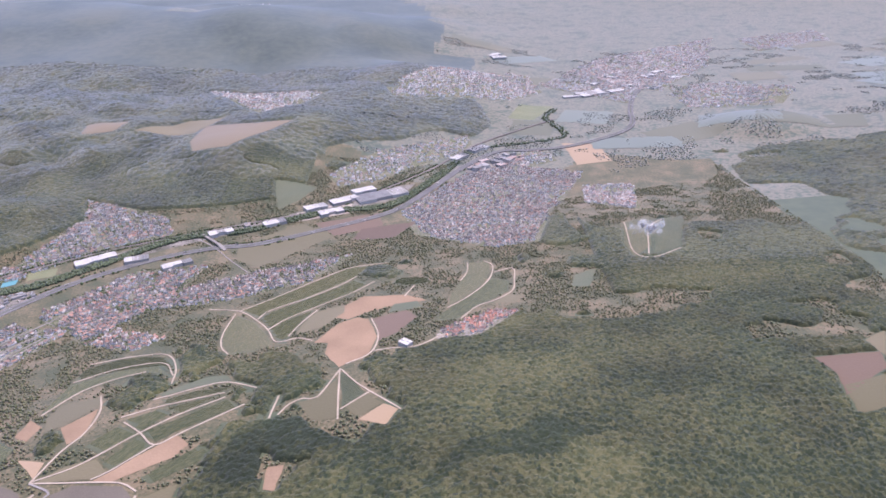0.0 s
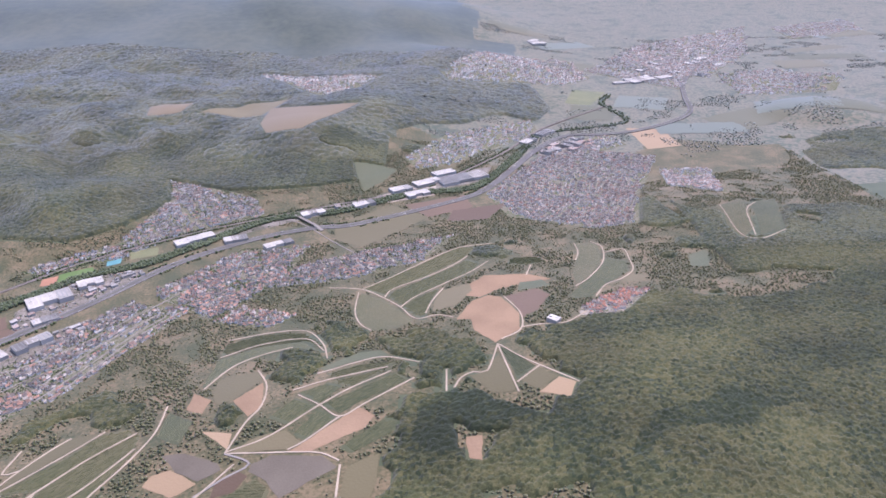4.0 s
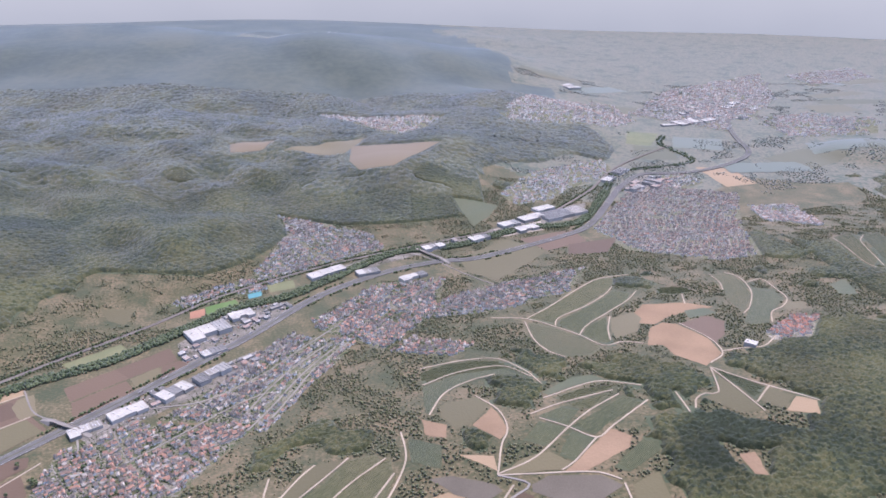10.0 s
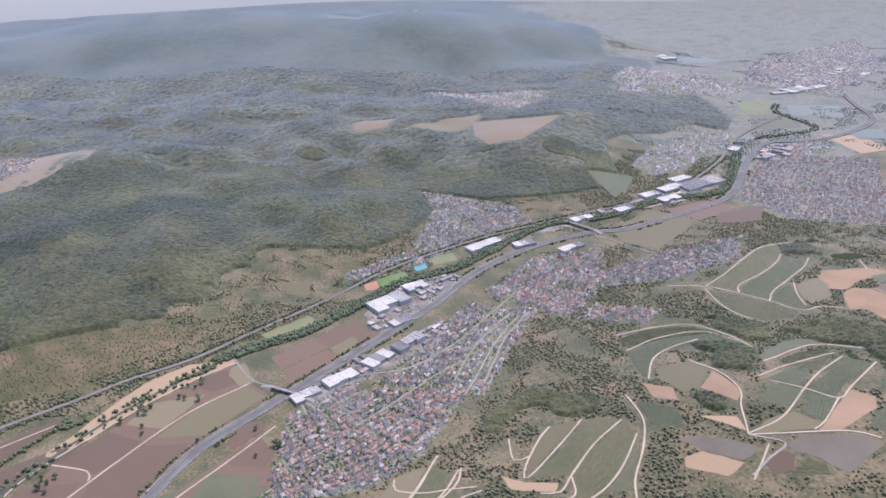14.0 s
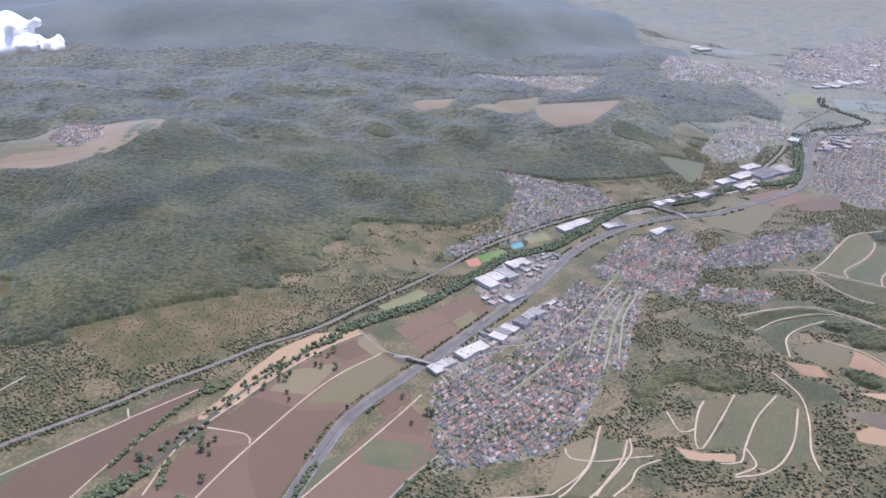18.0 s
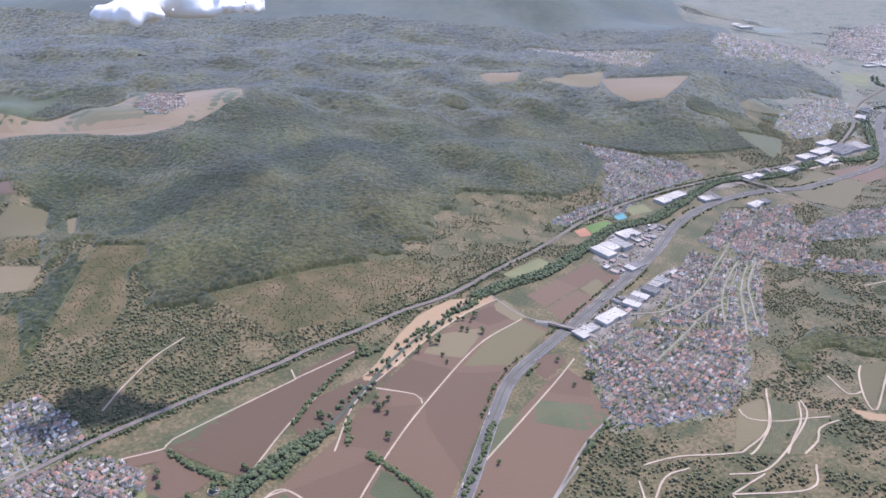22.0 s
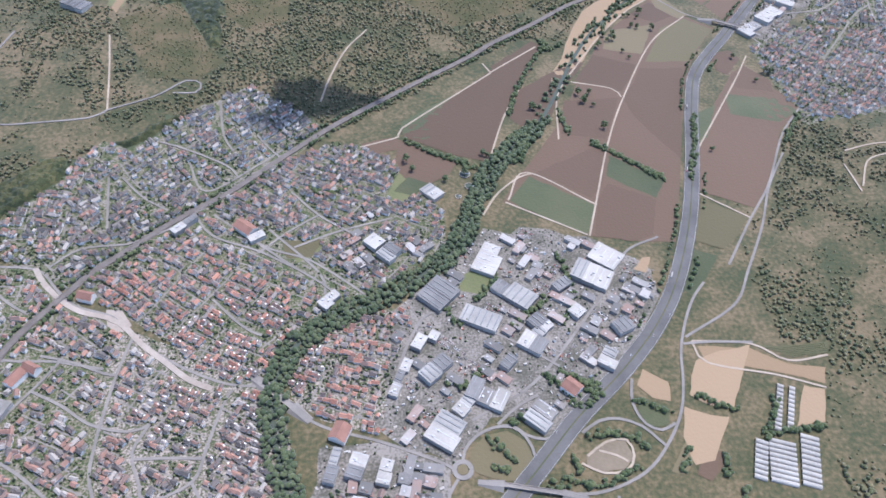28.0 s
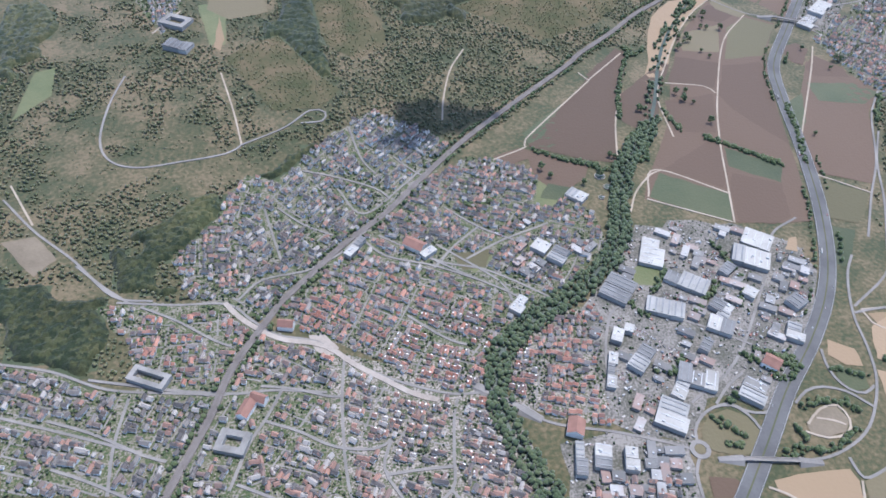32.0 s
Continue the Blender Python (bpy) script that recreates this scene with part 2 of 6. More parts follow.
GLASS = material("vehicle glass", [(0.03, 0.035, 0.04), (0.05, 0.055, 0.06)], 2.0, 5.0, rough=0.1, spec=0.5)
CLOUD_THIN = material("thin cloud", [(0.86, 0.87, 0.88), (0.93, 0.93, 0.93)], 0.01, 0.05, rough=1.0)
CLOUD_THIN.node_tree.nodes["Principled BSDF"].inputs["Alpha"].default_value = 0.07
CLOUD = material("cloud", [(0.74, 0.73, 0.72), (0.84, 0.83, 0.82)], 0.02, 0.12, rough=1.0, bump=0.4, relief=2.0)


# ---------------------------------------------------------------- terrain
# hills over the valley floor: x, y, reach, height
HILLS = [(700, 450, 330, 68.4), (-450, 1050, 330, 47.5), (250, 1450, 330, 36.8), (1200, 750, 330, 38.3), (400, 0, 330, 31.9), (-850, 1450, 330, 47.2), (-300, 1600, 330, 34.8), (-500, 600, 230, 12.2), (900, 0, 230, 33.9), (550, 1800, 230, 36.9), (200, 350, 160, 18.7), (1300, 1500, 110, 18.9), (1100, 500, 160, 24.6), (300, 1300, 110, 25.9), (-250, 750, 110, 23.1), (0, 1000, 110, 20.5), (-50, 1400, 160, 22.9), (400, 1450, 110, 21.1), (-900, 1050, 330, 21.1), (400, 500, 110, 13.3), (900, 950, 110, 12.7), (-450, 1150, 110, 23.6), (-400, 750, 110, 11.9)]
FAR_HILLS = [(-1500, 1900, 900, 60), (-300, 2450, 420, 95), (-850, 2550, 450, 90), (180, 2380, 330, 85), (520, 2600, 260, 50), (-1900, 3400, 1200, 60), (300, 3500, 900, 45), (1500, 1100, 450, 40),
             (-1400, 700, 350, 45), (2300, 3900, 900, 30), (-600, 4300, 900, 45), (2000, 1500, 500, 45), (3000, 2600, 700, 60)]
rng = np.random.default_rng(7)
LATTICE = rng.random((64, 64))


def wave(x, y, size):
    """Smooth value noise from 0 to 1, with features of that many metres."""
    x, y = np.asarray(x, float) / size, np.asarray(y, float) / size
    i, j = np.floor(x).astype(int), np.floor(y).astype(int)
    u, v = x - i, y - j
    u, v = u * u * (3 - 2 * u), v * v * (3 - 2 * v)
    g = lambda a, b: LATTICE[a % 64, b % 64]
    return (g(i, j) * (1 - u) + g(i + 1, j) * u) * (1 - v) + (g(i, j + 1) * (1 - u) + g(i + 1, j + 1) * u) * v


def height(x, y):
    x, y = np.asarray(x, float), np.asarray(y, float)
    s = sum(h * np.exp(-((x - a) ** 2 + (y - b) ** 2) / r ** 2) for a, b, r, h in HILLS)
    k = np.clip((s - 3) / 9, 0, 1)
    s = np.maximum(s, 0) * k * k * (3 - 2 * k)
    far = sum(h * np.exp(-((x - a) ** 2 + (y - b) ** 2) / r ** 2) for a, b, r, h in FAR_HILLS)
    d = np.maximum.reduce([np.clip((y - 1500) / 600, 0, 1), np.clip((np.abs(x - 100) - 1000) / 500, 0, 1)])
    ridges = np.abs(wave(x + 0.5 * y, y, 330) - 0.5) * 52 + wave(x, y, 150) * 16
    hilly = np.clip((700 + 0.12 * y - x) / 400, 0, 1) * np.clip((y - 1350) / 500, 0, 1) * np.clip((4200 - y) / 900, 0, 1)
    inner = np.clip((s - 14) / 14, 0, 1) * np.clip((250 - x) / 150, 0, 1) * np.clip((y - 640) / 120, 0, 1)
    return s + far * d + ridges * hilly + (wave(x + 0.3 * y, y, 75) - 0.5) * 26 * inner


# ---------------------------------------------------------------- mesh helpers
def mesh_of(name, verts, faces, mats, index=None):
    """A mesh from arrays: faces all have the same number of corners."""
    verts, faces = np.asarray(verts, np.float32), np.asarray(faces, np.int32)
    me = bpy.data.meshes.new(name)
    me.vertices.add(len(verts))
    me.vertices.foreach_set("co", verts.ravel())
    n = faces.shape[1]
    me.loops.add(faces.size)
    me.loops.foreach_set("vertex_index", faces.ravel())
    me.polygons.add(len(faces))
    me.polygons.foreach_set("loop_start", np.arange(0, faces.size, n, dtype=np.int32))
    for m in mats:
        me.materials.append(m)
    if index is not None:
        me.polygons.foreach_set("material_index", np.asarray(index, np.int32))
    me.polygons.foreach_set("use_smooth", np.zeros(len(faces), bool))
    me.update(calc_edges=True)
    me.validate()
    return me


def thing(name, me, label, category, group="", kind="", parent=None):
    ob = new(name, me)
    if parent is not None:
        ob.parent = parent
        if label:
            tagged(ob, label, kind=kind)
    else:
        tagged(ob, label, category, group, kind)
    return ob


def part(name, me, parent, label=""):
    return thing(name, me, label, "", parent=parent)


def box(cx, cy, cz, sx, sy, sz):
    """Corners and triangles of an upright box that stands at height cz."""
    v = [(cx + a * sx / 2, cy + b * sy / 2, cz + c * sz) for a in (-1, 1) for b in (-1, 1) for c in (0, 1)]
    f = [(0, 1, 3), (0, 3, 2), (4, 6, 7), (4, 7, 5), (0, 4, 5), (0, 5, 1), (2, 3, 7), (2, 7, 6), (1, 5, 7), (1, 7, 3), (0, 2, 6), (0, 6, 4)]
    return v, f


def scatter(tv, tf, x, y, z, sx, sy, sz, turn):
    """Many copies of a small template, as one set of corners and faces."""
    tv, tf = np.asarray(tv, float), np.asarray(tf)
    c, s = np.cos(turn)[:, None], np.sin(turn)[:, None]
    px, py, pz = tv[None, :, 0] * sx[:, None], tv[None, :, 1] * sy[:, None], tv[None, :, 2] * sz[:, None]
    v = np.stack([px * c - py * s + x[:, None], px * s + py * c + y[:, None], pz + z[:, None]], 2).reshape(-1, 3)
    f = (tf[None] + (np.arange(len(x)) * len(tv))[:, None, None]).reshape(-1, tf.shape[1])
    return v, f


def smooth_line(pts, step):
    """A line through the points, rounded, with a corner every step metres."""
    p = np.array(pts, float)
    q = np.concatenate([[2 * p[0] - p[1]], p, [2 * p[-1] - p[-2]]])
    out = []
    for i in range(1, len(q) - 2):
        a, b, c, d = q[i - 1], q[i], q[i + 1], q[i + 2]
        n = max(2, int(np.linalg.norm(c - b) / step))
        for t in np.arange(n) / n:
            out.append(0.5 * (2 * b + (c - a) * t + (2 * a - 5 * b + 4 * c - d) * t * t + (3 * b - a - 3 * c + d) * t ** 3))
    out.append(p[-1])
    return np.array(out)


def normals_of(line):
    d = np.gradient(line, axis=0)
    d /= np.linalg.norm(d, axis=1)[:, None] + 1e-9
    return np.stack([-d[:, 1], d[:, 0]], 1)


def ribbon(name, line, lo, hi, lift, mat, thick=0.15):
    """A strip between two offsets from a line, laid on the ground, with sides."""
    nn = normals_of(line)
    a, b = line + nn * lo, line + nn * hi
    za, zb = height(a[:, 0], a[:, 1]), height(b[:, 0], b[:, 1])
    top = np.maximum(za, zb) + lift + 1.2 * np.clip((line[:, 1] - 1250) / 200, 0, 1)
    n = len(line)
    v = np.concatenate([np.column_stack([a, top]), np.column_stack([b, top]), np.column_stack([a, za - thick]), np.column_stack([b, zb - thick])])
    i = np.arange(n - 1)
    f = np.concatenate([np.column_stack([i + n, i, i + 1, i + n + 1]), np.column_stack([i, i + 2 * n, i + 2 * n + 1, i + 1]), np.column_stack([i + 3 * n, i + n, i + n + 1, i + 3 * n + 1])])
    return mesh_of(name, v, f, [mat])


def inside(poly, x, y):
    p = np.array(poly, float)
    res = np.zeros(np.shape(x), bool)
    j = len(p) - 1
    for i in range(len(p)):
        with np.errstate(divide="ignore", invalid="ignore"):
            cross = ((p[i, 1] > y) != (p[j, 1] > y)) & (x < (p[j, 0] - p[i, 0]) * (y - p[i, 1]) / (p[j, 1] - p[i, 1] + 1e-12) + p[i, 0])
        res ^= cross
        j = i
    return res


def patch(name, poly, lift, mat, wobble=0.8):
    """A field: its outline, a little uneven, filled with triangles and laid on the ground."""
    p = np.array(poly, float)
    if np.sum(p[:, 0] * np.roll(p, -1, 0)[:, 1] - p[:, 1] * np.roll(p, -1, 0)[:, 0]) < 0:
        p = p[::-1]
    size = np.linalg.norm(p - p.mean(0), axis=1).max()
    step = max(4.0, size / 11)
    edge = []
    for a, b in zip(p, np.roll(p, -1, 0)):
        n = max(2, int(np.linalg.norm(b - a) / step))
        edge += [a + (b - a) * t for t in np.arange(n) / n]
    edge = np.array(edge)
    edge += wobble * (np.column_stack([wave(edge[:, 0] + 31, edge[:, 1], 7), wave(edge[:, 0], edge[:, 1] + 57, 7)]) - 0.5) * 2
    ix, iy = np.meshgrid(np.arange(p[:, 0].min(), p[:, 0].max(), step), np.arange(p[:, 1].min(), p[:, 1].max(), step))
    ok = inside(edge, ix, iy)
    pts = np.concatenate([edge, np.column_stack([ix[ok], iy[ok]])])
    n = len(edge)
    made = delaunay_2d_cdt([Vector(q) for q in pts], [(i, (i + 1) % n) for i in range(n)], [], 1, 1e-4)
    v = np.array([(q[0], q[1]) for q in made[0]])
    z = height(v[:, 0], v[:, 1]) + lift
    return mesh_of(name, np.column_stack([v, z]), np.array([f for f in made[2]]), [mat])


# ---------------------------------------------------------------- what covers the ground (2 m cells)
X0, Y0, CELL = -760.0, -60.0, 2.0
cover = np.zeros((1080, 900), np.uint8)
gx, gy = np.meshgrid(X0 + CELL * (np.arange(1080) + 0.5), Y0 + CELL * (np.arange(900) + 0.5), indexing="ij")


def fill(poly, code, only_free=False):
    p = np.array(poly, float)
    i0, j0 = np.maximum(((p.min(0) - (X0, Y0)) / CELL).astype(int), 0)
    i1, j1 = ((p.max(0) - (X0, Y0)) / CELL).astype(int) + 1
    i1, j1 = min(i1, 1080), min(j1, 900)
    if i1 <= i0 or j1 <= j0:
        return
    s = np.s_[i0:i1, j0:j1]
    m = inside(poly, gx[s], gy[s])
    if only_free:
        m &= cover[s] == 0
    cover[s][m] = code


def fill_line(line, half, code):
    for off in np.arange(-half, half + 0.1, CELL * 0.7):
        q = line + normals_of(line) * off
        i, j = ((q[:, 0] - X0) / CELL).astype(int), ((q[:, 1] - Y0) / CELL).astype(int)
        ok = (i >= 0) & (i < 1080) & (j >= 0) & (j < 900)
        cover[i[ok], j[ok]] = code


def covered(x, y):
    i, j = ((np.asarray(x) - X0) / CELL).astype(int), ((np.asarray(y) - Y0) / CELL).astype(int)
    ok = (i >= 0) & (i < 1080) & (j >= 0) & (j < 900)
    return np.where(ok, cover[np.clip(i, 0, 1079), np.clip(j, 0, 899)], 0)


# ---------------------------------------------------------------- the plan
FIELDS, ROADS, RIVERS, DISTRICTS, WOODS, HALLS, HEDGES = [], [], [], [], [], [], []


def field(kind_of, *outline):
    FIELDS.append((kind_of, outline))


def way(kind_of, *line):
    ROADS.append((kind_of, line))


def river(kind_of, *line):
    RIVERS.append((kind_of, line))


def district(roofs, direction, *outline):
    DISTRICTS.append((roofs, direction, outline))


def wood(side, *outline):
    WOODS.append((side, outline))


def hall(roof, x, y, length, width, direction):
    HALLS.append((roof, x, y, length, width, direction))


def hedge(kind_of, *line):
    HEDGES.append(line)


field("brown", (-11, 656), (26, 690), (46, 672), (4, 633))
field("brown", (26, 690), (68, 732), (84, 707), (46, 672))
field("brown", (6, 631), (45, 668), (61, 647), (22, 598))
field("olive", (47, 671), (69, 692), (78, 675), (61, 652))
field("brown", (71, 695), (86, 707), (108, 691), (78, 665))
field("olive", (-43, 648), (-27, 637), (-21, 609), (-48, 616))
field("pitch", (81, 830), (113, 850), (125, 831), (88, 810))
field("court", (66, 817), (81, 827), (87, 807), (71, 801))
field("meadow", (144, 890), (175, 906), (182, 883), (152, 870))
field("pool", (125, 864), (140, 873), (143, 861), (129, 852))
field("meadow", (-32, 702), (12, 742), (28, 728), (-17, 688))
field("olive", (-37, 819), (3, 824), (2, 787), (-20, 795))
field("far_tan", (218, 1320), (215, 1426), (262, 1412), (320, 1398), (385, 1414), (330, 1318), (300, 1272), (240, 1266))
field("far_tan", (-21, 1437), (65, 1455), (50, 1398), (-8, 1381))
field("olive", (90, 1380), (160, 1477), (236, 1500), (225, 1440), (205, 1385))
field("vine", (916, 958), (956, 989), (932, 876), (905, 844), (901, 887))
field("dkgreen", (963, 974), (1004, 994), (964, 867), (930, 852))
field("green", (828, 802), (854, 817), (839, 765), (819, 766))
field("brown", (996, 585), (1055, 591), (1045, 564), (995, 527), (1002, 557))
field("olive", (999, 540), (1039, 554), (1017, 511), (993, 504))
field("olive", (1052, 613), (1081, 632), (1055, 583))
field("olive", (395, 969), (471, 1036), (524, 991), (442, 889), (405, 918))
field("brown", (488, 1037), (577, 1078), (588, 1028), (524, 991))
field("brown", (558, 1015), (637, 1042), (605, 978), (550, 975))
field("green", (400, 1185), (432, 1182), (470, 1165), (452, 1120), (425, 1085), (412, 1130))
field("gravel", (454, 1074), (533, 1120), (532, 1075), (460, 1044))
field("tan", (896, 1429), (963, 1415), (971, 1312), (906, 1293))
field("meadow", (840, 1721), (915, 1722), (859, 1599), (804, 1604))
field("dkgreen", (-108, 299), (-92, 293), (-120, 258), (-126, 264))
field("tan", (-147, 292), (-140, 294), (-147, 278), (-155, 282))
field("meadow", (-276, 276), (-262, 285), (-249, 274), (-260, 262), (-274, 266))
field("meadow", (-309, 380), (-294, 366), (-306, 346), (-321, 353))
field("meadow", (-386, 305), (-362, 313), (-365, 301), (-379, 292))
field("dirt", (-688, 364), (-667, 367), (-649, 343), (-661, 329))
field("meadow", (-699, 560), (-682, 563), (-681, 526), (-707, 500))
field("meadow", (-568, 640), (-542, 641), (-542, 573), (-556, 575))
field("olive", (-391, 311), (-362, 313), (-370, 297), (-386, 295))
field("orchard", (-328, 619), (-132, 711), (-106, 688), (-185, 600), (-255, 568))
field("far_tan", (-820, 1101), (-736, 1107), (-672, 1145), (-601, 1230), (-526, 1305), (-440, 1252), (-412, 1147), (-461, 1057), (-510, 1023), (-586, 986), (-629, 1036), (-742, 1046), (-789, 1040))
field("far_olive", (-690, 1070), (-640, 1120), (-581, 1142), (-539, 1065), (-578, 1030))
field("vine", (457, 751), (489, 782), (524, 820), (566, 869), (584, 867), (574, 832), (556, 811), (526, 776), (495, 750), (483, 728))
field("dkgreen", (487, 727), (493, 741), (526, 768), (558, 802), (574, 824), (590, 809), (578, 781), (544, 746), (511, 707), (502, 697))
field("dkgreen", (505, 691), (515, 710), (542, 737), (535, 701), (531, 668), (521, 660))
field("vine", (457, 741), (483, 717), (501, 688), (518, 652), (502, 638), (478, 640), (464, 665), (456, 698))
field("orange", (559, 646), (575, 690), (592, 703), (605, 696), (619, 647), (616, 609), (592, 585), (575, 616), (573, 642))
field("orange", (570, 734), (591, 766), (637, 763), (663, 741), (630, 732), (604, 719), (584, 700), (569, 707))
field("brown", (609, 695), (642, 714), (654, 693), (638, 654), (621, 636), (616, 676))
field("olive", (546, 729), (574, 744), (576, 722), (559, 684), (536, 672), (537, 700))
field("green", (628, 736), (652, 741), (659, 720), (643, 716), (623, 710))
field("dkgreen", (626, 822), (659, 819), (665, 803), (639, 794), (619, 804))
field("vine", (709, 864), (732, 865), (733, 830), (724, 787), (703, 745), (686, 721), (687, 754), (702, 813))
field("dkgreen", (734, 804), (754, 794), (749, 758), (729, 732), (714, 716), (696, 682), (678, 677), (672, 686), (699, 734), (719, 769))
field("olive", (747, 748), (766, 744), (755, 721), (732, 723))
field("dkgreen", (594, 575), (599, 573), (622, 535), (606, 517), (603, 536))
field("olive", (608, 516), (623, 533), (637, 518), (620, 499))
field("tan", (621, 497), (638, 517), (650, 507), (642, 488))
field("olive", (593, 562), (601, 533), (603, 501), (586, 500), (568, 530), (582, 533))
field("dkgreen", (337, 643), (364, 656), (388, 657), (414, 649), (434, 621), (439, 603), (416, 631), (374, 630), (339, 617))
field("dkgreen", (339, 610), (375, 629), (415, 630), (436, 602), (407, 619), (380, 607), (357, 589), (344, 555), (341, 556))
field("olive", (353, 546), (354, 567), (387, 573), (395, 552), (378, 524), (365, 519))
field("orange", (378, 522), (397, 548), (406, 509), (398, 495), (387, 509))
field("dkgreen", (431, 523), (454, 536), (467, 529), (451, 504))
field("vine", (457, 536), (498, 553), (476, 527), (468, 530))
field("dkgreen", (454, 501), (477, 521), (507, 544), (521, 533), (482, 502), (470, 488))
field("dkgreen", (415, 490), (431, 515), (450, 500), (430, 479))
field("dkgreen", (438, 467), (453, 496), (468, 484), (447, 460))
field("olive", (395, 453), (405, 464), (420, 471), (431, 473), (445, 459), (437, 451), (408, 452))
field("green", (441, 565), (452, 574), (474, 591), (492, 592), (501, 579), (472, 574), (447, 559))
field("vine", (450, 552), (473, 565), (512, 567), (493, 556), (458, 542))
field("orange", (439, 449), (448, 458), (483, 496), (496, 483), (491, 470), (465, 454), (454, 447))
field("tan", (365, 483), (391, 475), (391, 458))
field("dkgreen", (474, 450), (503, 478), (515, 476), (511, 462), (483, 442))
field("grey", (342, 460), (360, 459), (388, 444), (393, 437), (379, 428), (359, 439))
field("grey", (414, 439), (426, 446), (463, 442), (475, 430), (440, 406), (428, 422), (413, 433))
field("brown", (392, 425), (405, 435), (414, 428), (407, 415), (392, 411))
field("vine", (401, 410), (419, 425), (433, 413), (432, 406))
field("tan", (342, 439), (354, 442), (379, 426), (364, 415), (339, 429))
field("olive", (480, 402), (482, 430), (503, 440), (504, 414), (500, 399))
field("orange", (564, 450), (575, 450), (574, 424), (565, 427))
field("olive", (247, 501), (276, 503), (253, 471), (231, 440), (231, 455))
field("vine", (279, 502), (301, 504), (306, 492), (281, 466), (260, 435), (231, 434), (262, 472))
field("vine", (312, 496), (316, 476), (293, 432), (270, 408), (259, 410), (261, 431), (276, 459))
field("vine", (319, 474), (309, 442), (299, 412), (272, 408), (291, 424), (308, 456))
field("dkgreen", (326, 520), (353, 499), (351, 470), (329, 484))
field("olive", (132, 452), (155, 463), (147, 432), (137, 416), (107, 396))
field("vine", (159, 462), (175, 449), (167, 429), (148, 408), (138, 391), (122, 394), (142, 418))
field("vine", (174, 436), (180, 422), (167, 405), (153, 389), (145, 390), (166, 421))
field("tan", (210, 441), (227, 430), (250, 426), (246, 416), (216, 423))
field("orange", (338, 547), (358, 529), (357, 509), (340, 519))
field("tan", (-128, 209), (-130, 219), (-98, 217), (-77, 205), (-54, 201), (-59, 190), (-87, 199))
field("tan", (-73, 189), (-61, 186), (-71, 165), (-89, 162))
field("olive", (-161, 152), (-152, 161), (-145, 154), (-164, 136), (-170, 138))
field("brown", (-150, 146), (-138, 149), (-140, 140), (-150, 132), (-157, 136))
field("olive", (-174, 109), (-156, 100), (-163, 90), (-180, 91))
field("green", (-147, 104), (-135, 98), (-142, 89), (-157, 90))
field("brown", (-120, 111), (-100, 105), (-104, 98), (-126, 97))
field("vine", (-96, 220), (-79, 217), (-44, 220), (-48, 212), (-71, 209))
field("olive", (-605, 765), (-604, 793), (-564, 794), (-544, 730), (-583, 718))
field("orchard", (-573, 711), (-539, 718), (-518, 677), (-550, 674))
field("olive", (-559, 631), (-557, 663), (-508, 658), (-504, 619), (-539, 612))
field("tan", (-552, 572), (-549, 610), (-548, 618), (-543, 581), (-547, 563))
field("brown", (-665, 857), (-639, 855), (-611, 817), (-635, 817))
field("orchard", (-543, 554), (-520, 572), (-496, 581), (-466, 522), (-449, 500), (-467, 477), (-505, 478))
field("orchard", (-465, 659), (-461, 689), (-412, 688), (-404, 668), (-420, 654), (-402, 595), (-402, 560), (-431, 540), (-455, 565), (-461, 610))
field("olive", (-537, 780), (-529, 786), (-506, 729), (-516, 737))
field("brown", (-113, 570), (-47, 642), (-21, 609), (3, 589), (-36, 534), (-60, 481), (-80, 422), (-100, 359), (-119, 307), (-139, 307), (-176, 313), (-214, 340), (-236, 347), (-220, 376), (-182, 432), (-152, 494))
field("brown", (-66, 422), (-3, 517), (28, 484), (35, 458), (8, 430), (-27, 366), (-46, 339), (-86, 360))
field("brown", (-306, 428), (-249, 485), (-226, 511), (-186, 553), (-175, 543), (-201, 492), (-223, 445), (-238, 403), (-241, 391), (-267, 399), (-305, 420))
field("green", (-307, 437), (-262, 475), (-271, 453), (-284, 415), (-305, 422))
field("brown", (-226, 516), (-183, 557), (-175, 550), (-221, 510))
field("brown", (-339, 411), (-315, 419), (-304, 414), (-308, 407), (-326, 399))
field("brown", (-311, 406), (-304, 416), (-266, 390), (-273, 377), (-299, 359), (-311, 382))
field("dkgreen", (-304, 374), (-284, 366), (-302, 354), (-314, 359))
field("tan", (-159, 532), (-142, 576), (-123, 613), (-91, 644), (-48, 654), (-45, 646), (-77, 617), (-113, 573), (-145, 520), (-172, 473), (-180, 493))
field("brown", (-140, 526), (-172, 473), (-186, 439), (-202, 424), (-218, 445), (-205, 483), (-171, 510), (-150, 531))
field("olive", (-112, 567), (-103, 580), (-58, 592), (-82, 541), (-116, 548))
field("brown", (-77, 611), (-50, 634), (-32, 610), (-54, 596))
field("olive", (-46, 638), (-35, 646), (-16, 611), (-28, 604), (-46, 625))
field("olive", (-52, 586), (-22, 604), (1, 586), (-41, 531), (-82, 528), (-63, 561))
field("brown", (-153, 498), (-128, 539), (-90, 522), (-115, 483))
field("brown", (-89, 518), (-49, 520), (-64, 473), (-88, 395), (-113, 449), (-116, 475), (-101, 496))
field("brown", (-169, 469), (-120, 474), (-143, 419), (-178, 425))
field("dkgreen", (-145, 399), (-109, 370), (-121, 351), (-153, 375))
field("brown", (-207, 379), (-156, 408), (-147, 402), (-157, 369), (-169, 351))
field("green", (-213, 375), (-168, 343), (-180, 314), (-231, 348))
